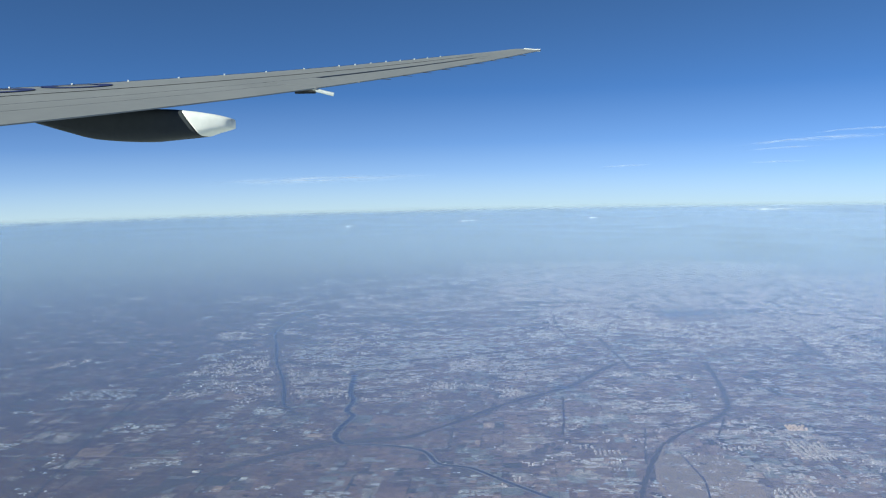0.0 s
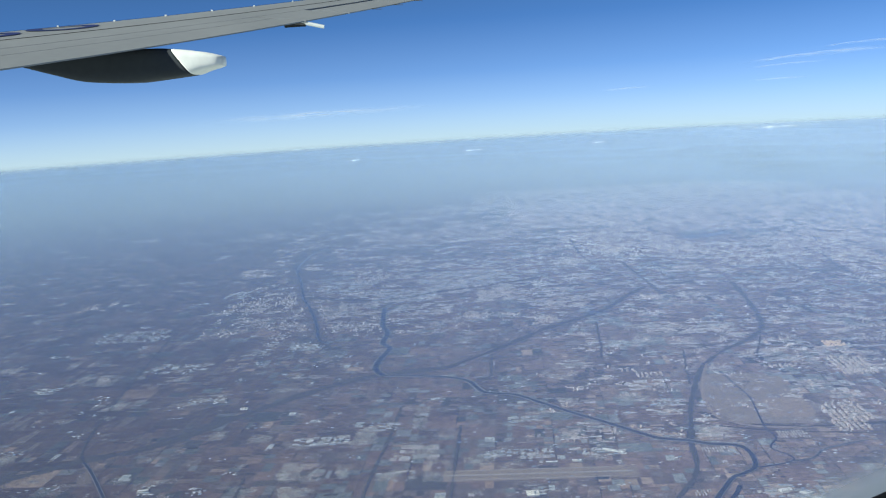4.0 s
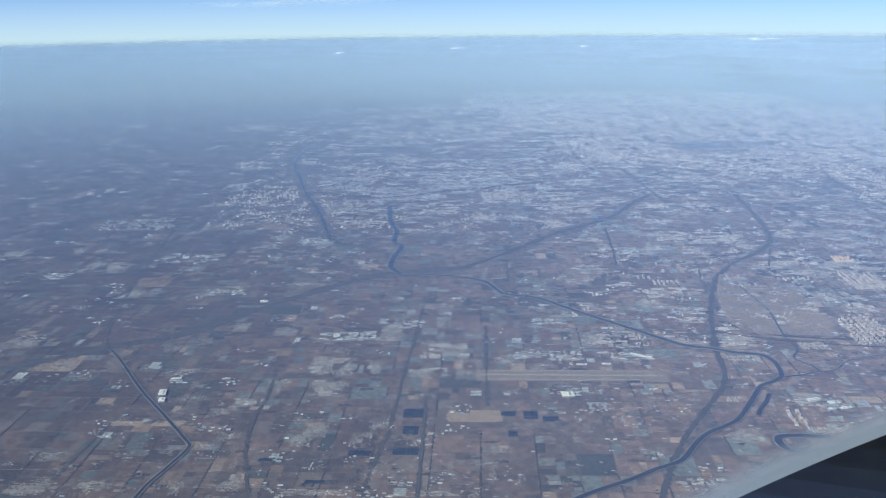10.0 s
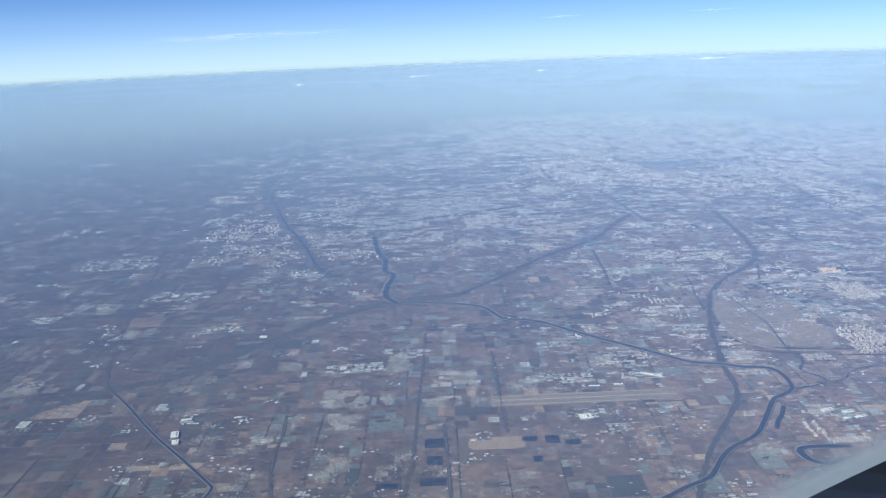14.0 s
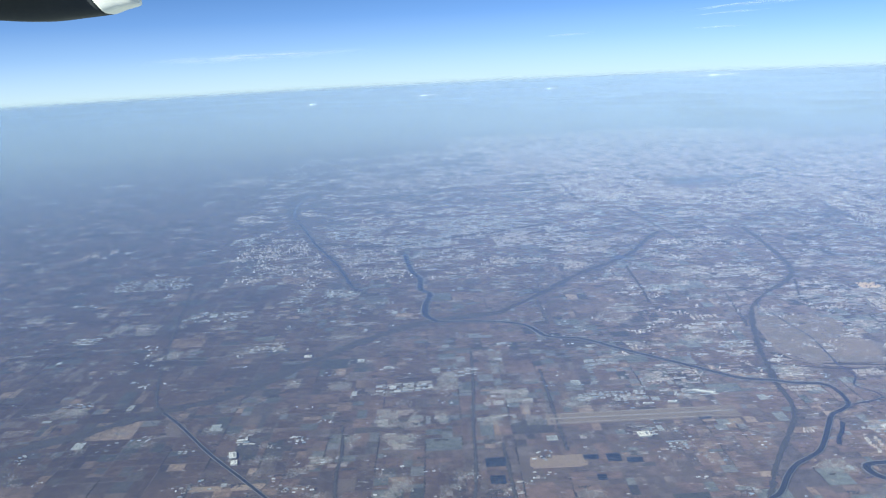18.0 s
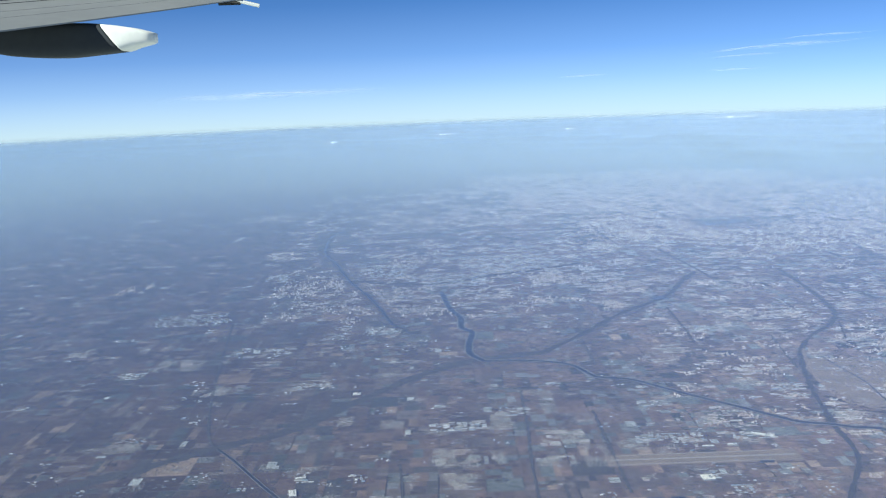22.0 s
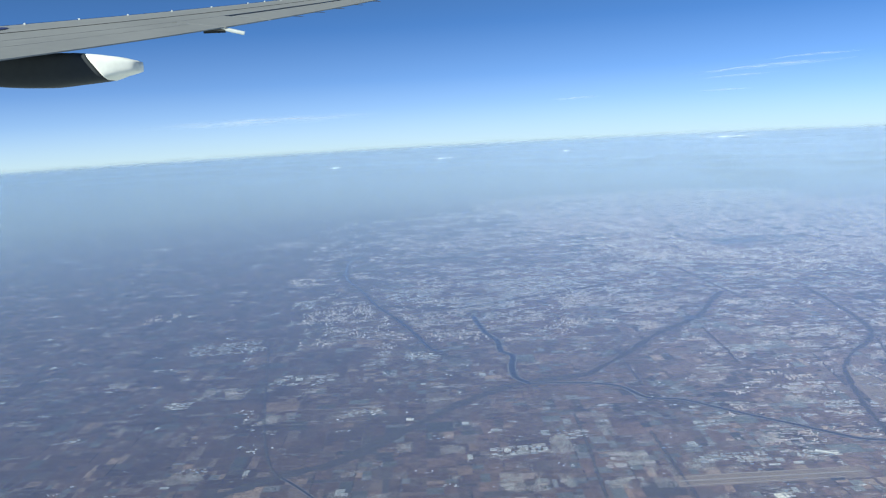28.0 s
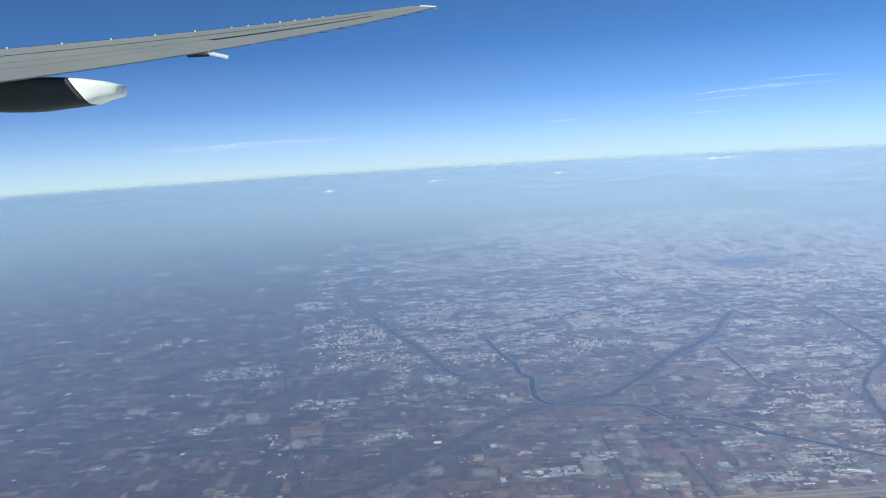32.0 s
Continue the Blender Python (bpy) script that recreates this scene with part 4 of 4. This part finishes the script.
part("tip_panel", skin(24.25, 27.0, 0.665, 1.0, ny=8), WING_PAINT, wing)
for c in (0.13, 0.48):
    part("seam", skin(8.0, 24.5, c, c + 0.006, lift=0.006, thick=0.004, nc=1), WING_DARK, main, "dark panel seam")


def tube(s, a, b, ra, rb, n=8):
    """A round bar between two points."""
    a, b = Vector(a), Vector(b)
    turn = (b - a).to_track_quat("Z", "Y").to_matrix()
    i = len(s.v)
    for p, r in ((a, ra), (b, rb)):
        for j in range(n):
            s.v.append(p + turn @ Vector((r * math.cos(j * 6.2832 / n), r * math.sin(j * 6.2832 / n), 0)))
    for j in range(n):
        q = (j + 1) % n
        s.f.append((i + j, i + q, i + n + q, i + n + j))
    s.f += [tuple(range(i + n - 1, i - 1, -1)), tuple(range(i + n, i + 2 * n))]
    s.m += [0] * (n + 2)
    return s


SPLIT = -4.96  # where the painted shadow of the wing ends and the white tail begins


def fairing(x_from, x_to):
    """A stretch of the canoe under the trailing edge, with flat flanks and a rounded keel; the painted wing shadow ends
    along a slanting line.
    """
    knots = [(-8.4, 1.12, 1.13, 0.02), (-7.6, 0.9, 1.15, 0.2), (-7.03, 0.735, 1.13, 0.29), (-6.53, 0.61, 1.11, 0.33), (-5.83, 0.565, 1.08, 0.35), (-5.4, 0.585, 1.07, 0.35), (-4.96, 0.635, 1.045, 0.33), (-4.66, 0.685, 0.985, 0.27), (-4.44, 0.73, 0.925, 0.2), (-4.36, 0.752, 0.9, 0.13)]
    rows = [p for p in smooth(knots, 10) if x_from - 0.001 <= p[0] <= x_to + 0.001]
    half = [(math.copysign(abs(math.sin(a)) ** 0.32, math.sin(a)), 0.5 - 0.5 * math.copysign(abs(math.cos(a)) ** 0.6, math.cos(a))) for a in (2 * math.pi * (k + 0.5) / 28 for k in range(28))]
    s, n = Soup(), len(half)
    for x, lo, hi, w in rows:
        near_cut = max(0.0, 1 - abs(x - SPLIT) / 0.35)
        for u, v in half:
            s.v.append((x + 0.3 * (0.5 - v) * near_cut, 14.35 + w * u, lo + (hi - lo) * v))
    for i in range(len(rows) - 1):
        for j in range(n):
            q = (j + 1) % n
            s.f.append((i * n + j, i * n + q, (i + 1) * n + q, (i + 1) * n + j))
    s.f += [tuple(range(n - 1, -1, -1)), tuple(range(len(s.v) - n, len(s.v)))]
    s.m = [0] * len(s.f)
    return s


shade_smooth(part("flap_fairing", fairing(-9, SPLIT), WING_SHADOWED, wing, "canoe-shaped flap fairing with the wing shadow painted on"))
shade_smooth(part("flap_fairing_tail", fairing(SPLIT, -4), WING_WHITE, wing, "white canoe-shaped fairing tail"))
for y in [12.43 + 0.915 * i for i in range(10)] + [20.66 + 0.455 * i for i in range(1, 8)]:
    p = chord_point(y, 0.2)
    s = Soup()
    s.box(p.x, p.y, 0.03, 0.022, 0.028, top=0, base=p.z)
    part("vortex_generator", s, BARE_METAL, main, "small bright vane")
p = chord_point(17.4, 1.0)
part("dump_tube", tube(Soup(), (p.x - 0.12, p.y, p.z - 0.03), (p.x + 0.3, p.y, p.z - 0.14), 0.035, 0.035), BARE_METAL, wing, "bare metal fuel tube")
s = Soup()
s.box(p.x - 0.25, p.y, 0.4, 0.06, 0.1, 0.0, top=0, base=p.z - 0.11)
part("tube_mount", s, WING_DARK, wing, "dark mount of the fuel tube")
for i in range(9):
    p = chord_point(19.4 + i * 0.78, 1.0)
    part("static_wick", tube(Soup(), (p.x - 0.02, p.y, p.z - 0.01), (p.x + 0.2, p.y, p.z - 0.03), 0.009, 0.005, 5), WING_DARK, aileron, "thin dark wick")
p = chord_point(27.0, 0.7)
part("tip_light", tube(Soup(), (p.x - 0.25, p.y - 0.02, p.z - 0.01), (p.x + 0.22, p.y + 0.03, p.z - 0.03), 0.05, 0.035), WING_WHITE, wing, "white wing-tip light")

# blue shapes painted on the skin
for y0, c0, ry, rc in ((14.95, 0.3, 0.5, 0.09), (13.75, 0.3, 0.5, 0.09)):
    s = Soup()
    for i in range(28):
        a = i * 2 * math.pi / 28
        for k in (1.0, 0.64):
            q = chord_point(y0 + ry * k * math.cos(a), c0 + rc * k * math.sin(a))
            q.z += 0.012
            s.v.append(q)
    for i in range(28):
        j = (i + 1) % 28
        s.f.append((2 * i, 2 * j, 2 * j + 1, 2 * i + 1))
        s.m.append(0)
    part("painted_mark", s, WING_BLUE, main, "dark blue painted ring")

# ---- the dark edge of the cabin window ----
SURROUND = material("window_surround", (0.006, 0.007, 0.009), 0.9, vary=(0.01, 0.011, 0.013), scale=0.6)

SURROUND.node_tree.nodes["Principled BSDF"].inputs["Specular IOR Level"].default_value = 0.05


def rim_material():
    """A pale strip added for the out-of-focus window edge, clear towards the view."""
    m = bpy.data.materials.new("blurred_rim")
    m.use_nodes = True
    n, k = m.node_tree.nodes, m.node_tree.links
    p = n["Principled BSDF"]
    p.inputs["Base Color"].default_value, p.inputs["Roughness"].default_value = (0.2, 0.23, 0.29, 1), 0.7
    uv, sep, ramp = n.new("ShaderNodeUVMap"), n.new("ShaderNodeSeparateXYZ"), n.new("ShaderNodeValToRGB")
    k.new(uv.outputs[0], sep.inputs[0])
    k.new(sep.outputs[0], ramp.inputs[0])
    e = ramp.color_ramp.elements
    e[0].color, e[1].position, e[1].color = (0, 0, 0, 1), 0.85, (0.9, 0.9, 0.9, 1)
    ramp.color_ramp.interpolation = "EASE"
    k.new(ramp.outputs[0], p.inputs["Alpha"])
    return m


def window_edge():
    """The lower corner of the window's surround: an upright panel under a rounded rim, with a pale strip along it that
    imitates its blur.
    """
    ob = thing("cabin_window_surround", "black rounded edge of a cabin window with a pale blurred rim", "window frame", kind="structure", at=(6, 12, gz(6, 12)))

    def on_panel(x, z, back=0.0):
        return (x - 6, 11.37 - 0.305 * x - 0.294 * (z - 8) - 12 + back, z)

    rows, panel, rim, ring, uvs = 48, Soup(), Soup(), Soup(), []
    spots = []
    for i in range(rows + 1):
        x = 4.56 + 8.4 * i / rows
        u = x / 11.37 - 0.535
        spots.append((x, 8 + 11.37 * (-0.556 + 0.965 * u - 0.586 * u * u)))
    for i, (x, z) in enumerate(spots):
        for q in (on_panel(x, z), on_panel(x, 0.0), on_panel(x, 0.0, 0.2), on_panel(x, z, 0.2)):
            panel.v.append(q)
        (xa, za), (xb, zb) = spots[max(0, i - 1)], spots[min(rows, i + 1)]
        along = math.hypot(xb - xa, zb - za)
        nx, nz = -(zb - za) / along, (xb - xa) / along
        for k in range(4):
            rim.v.append(on_panel(x + nx * 0.2 * (3 - k), max(0.01, z + nz * 0.2 * (3 - k)), -0.02))
        for d in (1.0, 1.12):
            ring.v.append(on_panel(x - nx * d, max(0.02, z - nz * d), -0.03))
    for i in range(rows):
        for j in range(4):
            a, b = 4 * i + j, 4 * i + (j + 1) % 4
            panel.f.append((a, b, b + 4, a + 4))
            panel.m.append(0)
        for k in range(3):
            a = 4 * i + k
            rim.f.append((a, a + 1, a + 5, a + 4))
            rim.m.append(0)
            uvs += [k / 3, 0, (k + 1) / 3, 0, (k + 1) / 3, 1, k / 3, 1]
        ring.f.append((2 * i, 2 * i + 1, 2 * i + 3, 2 * i + 2))
        ring.m.append(0)
    panel.f += [(0, 3, 2, 1), (4 * rows, 4 * rows + 1, 4 * rows + 2, 4 * rows + 3)]
    panel.m += [0, 0]
    part("surround", panel, SURROUND, ob, "matt black window surround")
    part("inner_ring", ring, INNER_RING, ob, "dark grey inner ring")
    r = part("rim", rim, rim_material(), ob, "pale strip imitating the blurred window edge")
    r.data.uv_layers.new(name="UVMap").data.foreach_set("uv", uvs)
    r.visible_shadow = False


INNER_RING = material("inner_ring", (0.016, 0.018, 0.022), 0.7, vary=(0.022, 0.024, 0.028), scale=0.6)
window_edge()


# ---- clouds ----
def cloud_material(name, dense, thin):
    m = bpy.data.materials.new(name)
    m.use_nodes = True
    n, k = m.node_tree.nodes, m.node_tree.links
    n.remove(n["Principled BSDF"])
    uv, sep, at, tex = n.new("ShaderNodeUVMap"), n.new("ShaderNodeSeparateXYZ"), n.new("ShaderNodeMapping"), n.new("ShaderNodeTexNoise")
    k.new(uv.outputs[0], sep.inputs[0])
    k.new(uv.outputs[0], at.inputs[0])
    at.inputs["Scale"].default_value = (3, 2, 1)
    tex.inputs["Scale"].default_value, tex.inputs["Detail"].default_value = 2.5, 6
    k.new(at.outputs[0], tex.inputs["Vector"])
    total = None
    for c in (0, 1):
        bow = n.new("ShaderNodeValToRGB")
        e = bow.color_ramp.elements
        e[0].color, e[1].color = (0, 0, 0, 1), (0, 0, 0, 1)
        e[1].position = 1.0
        e.new(0.5).color = (1, 1, 1, 1)
        bow.color_ramp.interpolation = "EASE"
        k.new(sep.outputs[c], bow.inputs[0])
        if total is None:
            total = bow.outputs[0]
        else:
            x = n.new("ShaderNodeMath")
            x.operation = "MULTIPLY"
            k.new(total, x.inputs[0])
            k.new(bow.outputs[0], x.inputs[1])
            total = x.outputs[0]
    fit, x, y = n.new("ShaderNodeMapRange"), n.new("ShaderNodeMath"), n.new("ShaderNodeMath")
    fit.inputs[1].default_value, fit.inputs[2].default_value = 0.35, 0.7
    k.new(tex.outputs[0], fit.inputs[0])
    x.operation = y.operation = "MULTIPLY"
    k.new(total, x.inputs[0])
    k.new(fit.outputs[0], x.inputs[1])
    k.new(x.outputs[0], y.inputs[0])
    y.inputs[1].default_value = dense
    dif, through_it, both, clear, mix = n.new("ShaderNodeBsdfDiffuse"), n.new("ShaderNodeBsdfTranslucent"), n.new("ShaderNodeMixShader"), n.new("ShaderNodeBsdfTransparent"), n.new("ShaderNodeMixShader")
    for shader in (dif, through_it):
        shader.inputs[0].default_value = (0.95, 0.955, 0.96, 1)
    both.inputs[0].default_value = 0.5 if thin else 0.15
    k.new(dif.outputs[0], both.inputs[1])
    k.new(through_it.outputs[0], both.inputs[2])
    k.new(y.outputs[0], mix.inputs[0])
    k.new(clear.outputs[0], mix.inputs[1])
    k.new(both.outputs[0], mix.inputs[2])
    k.new(mix.outputs[0], n["Material Output"].inputs[0])
    return m


THIN, THICK = cloud_material("cirrus", 0.55, True), cloud_material("low_cloud", 0.75, False)


def cloud(x0, y0, x1, y1, z, wide, lean, mat, label, rise=0.0):
    """A long, flat wisp from one end to the other, wavy and slightly domed."""
    a, b = Vector((x0, y0, z)), Vector((x1, y1, z + rise))
    t = b - a
    side = Vector((-t.y, t.x, 0)).normalized()
    s, uvs, n, w = Soup(), [], 14, 6
    mid = (a + b) / 2
    for i in range(n + 1):
        for j in range(w + 1):
            p = a + t * i / n + side * (wide * (j / w - 0.5) * (1 + 0.3 * math.sin(i * 1.3)) + wide * 0.2 * math.sin(i * 0.7)) - mid
            p.z += wide * 0.006 * math.sin(j / w * math.pi) + lean * (j / w - 0.5)
            s.v.append(p)
    for i in range(n):
        for j in range(w):
            q = i * (w + 1) + j
            s.f.append((q, q + 1, q + w + 2, q + w + 1))
            s.m.append(0)
            for u, v in ((0, 0), (0, 1), (1, 1), (1, 0)):
                uvs += [(i + u) / n, (j + v) / w]
    me = s.mesh("cloud", [mat])
    me.uv_layers.new(name="UVMap").data.foreach_set("uv", uvs)
    ob = tagged(new("cloud", me), label, "cloud", "high clouds", "stuff")
    ob.location = mid
    return ob


def bearing(az, far):
    return far * math.sin(radians(az)), far * math.cos(radians(az))


CIRRUS = "thin white cirrus streak high over the horizon"
LOW = "small low white cloud over the plain"
for az0, az1, far0, far1, el0, el1, wide, lean, mat, label in ((14.6, 24.5, 185, 165, 1.35, 1.7, 20, 1.6, THIN, CIRRUS), (15.2, 20.0, 180, 170, 1.0, 1.15, 10, 0.7, THIN, CIRRUS),
                                                               (18.5, 25.0, 175, 165, 1.9, 2.1, 12, 0.9, THIN, CIRRUS), (15.2, 19.0, 190, 190, 0.25, 0.3, 8, 0.5, THIN, "short faint cirrus streak"),
                                                               (-19.0, -3.0, 250, 240, -0.25, -0.1, 40, 2.2, THIN, "long faint cirrus streak above the horizon"), (6.5, 10.0, 200, 200, 0.2, 0.3, 10, 0.6, THIN, "short faint cirrus streak"),
                                                               (-8.6, -7.2, 101, 101, -3.2, -3.2, 3.0, 0.1, THICK, LOW), (6.2, 7.8, 124, 124, -2.93, -2.93, 3.5, 0.1, THICK, LOW),
                                                               (-2.0, 0.5, 120, 118, -3.0, -3.0, 3.0, 0.1, THICK, LOW), (14.5, 19.5, 150, 150, -2.5, -2.5, 5, 0.3, THICK, "low line of white cloud at the horizon")):
    (xa, ya), (xb, yb) = bearing(az0, far0), bearing(az1, far1)
    cloud(xa, ya, xb, yb, HEIGHT + far0 * math.tan(radians(el0)), wide, lean, mat, label, far1 * math.tan(radians(el1)) - far0 * math.tan(radians(el0)))
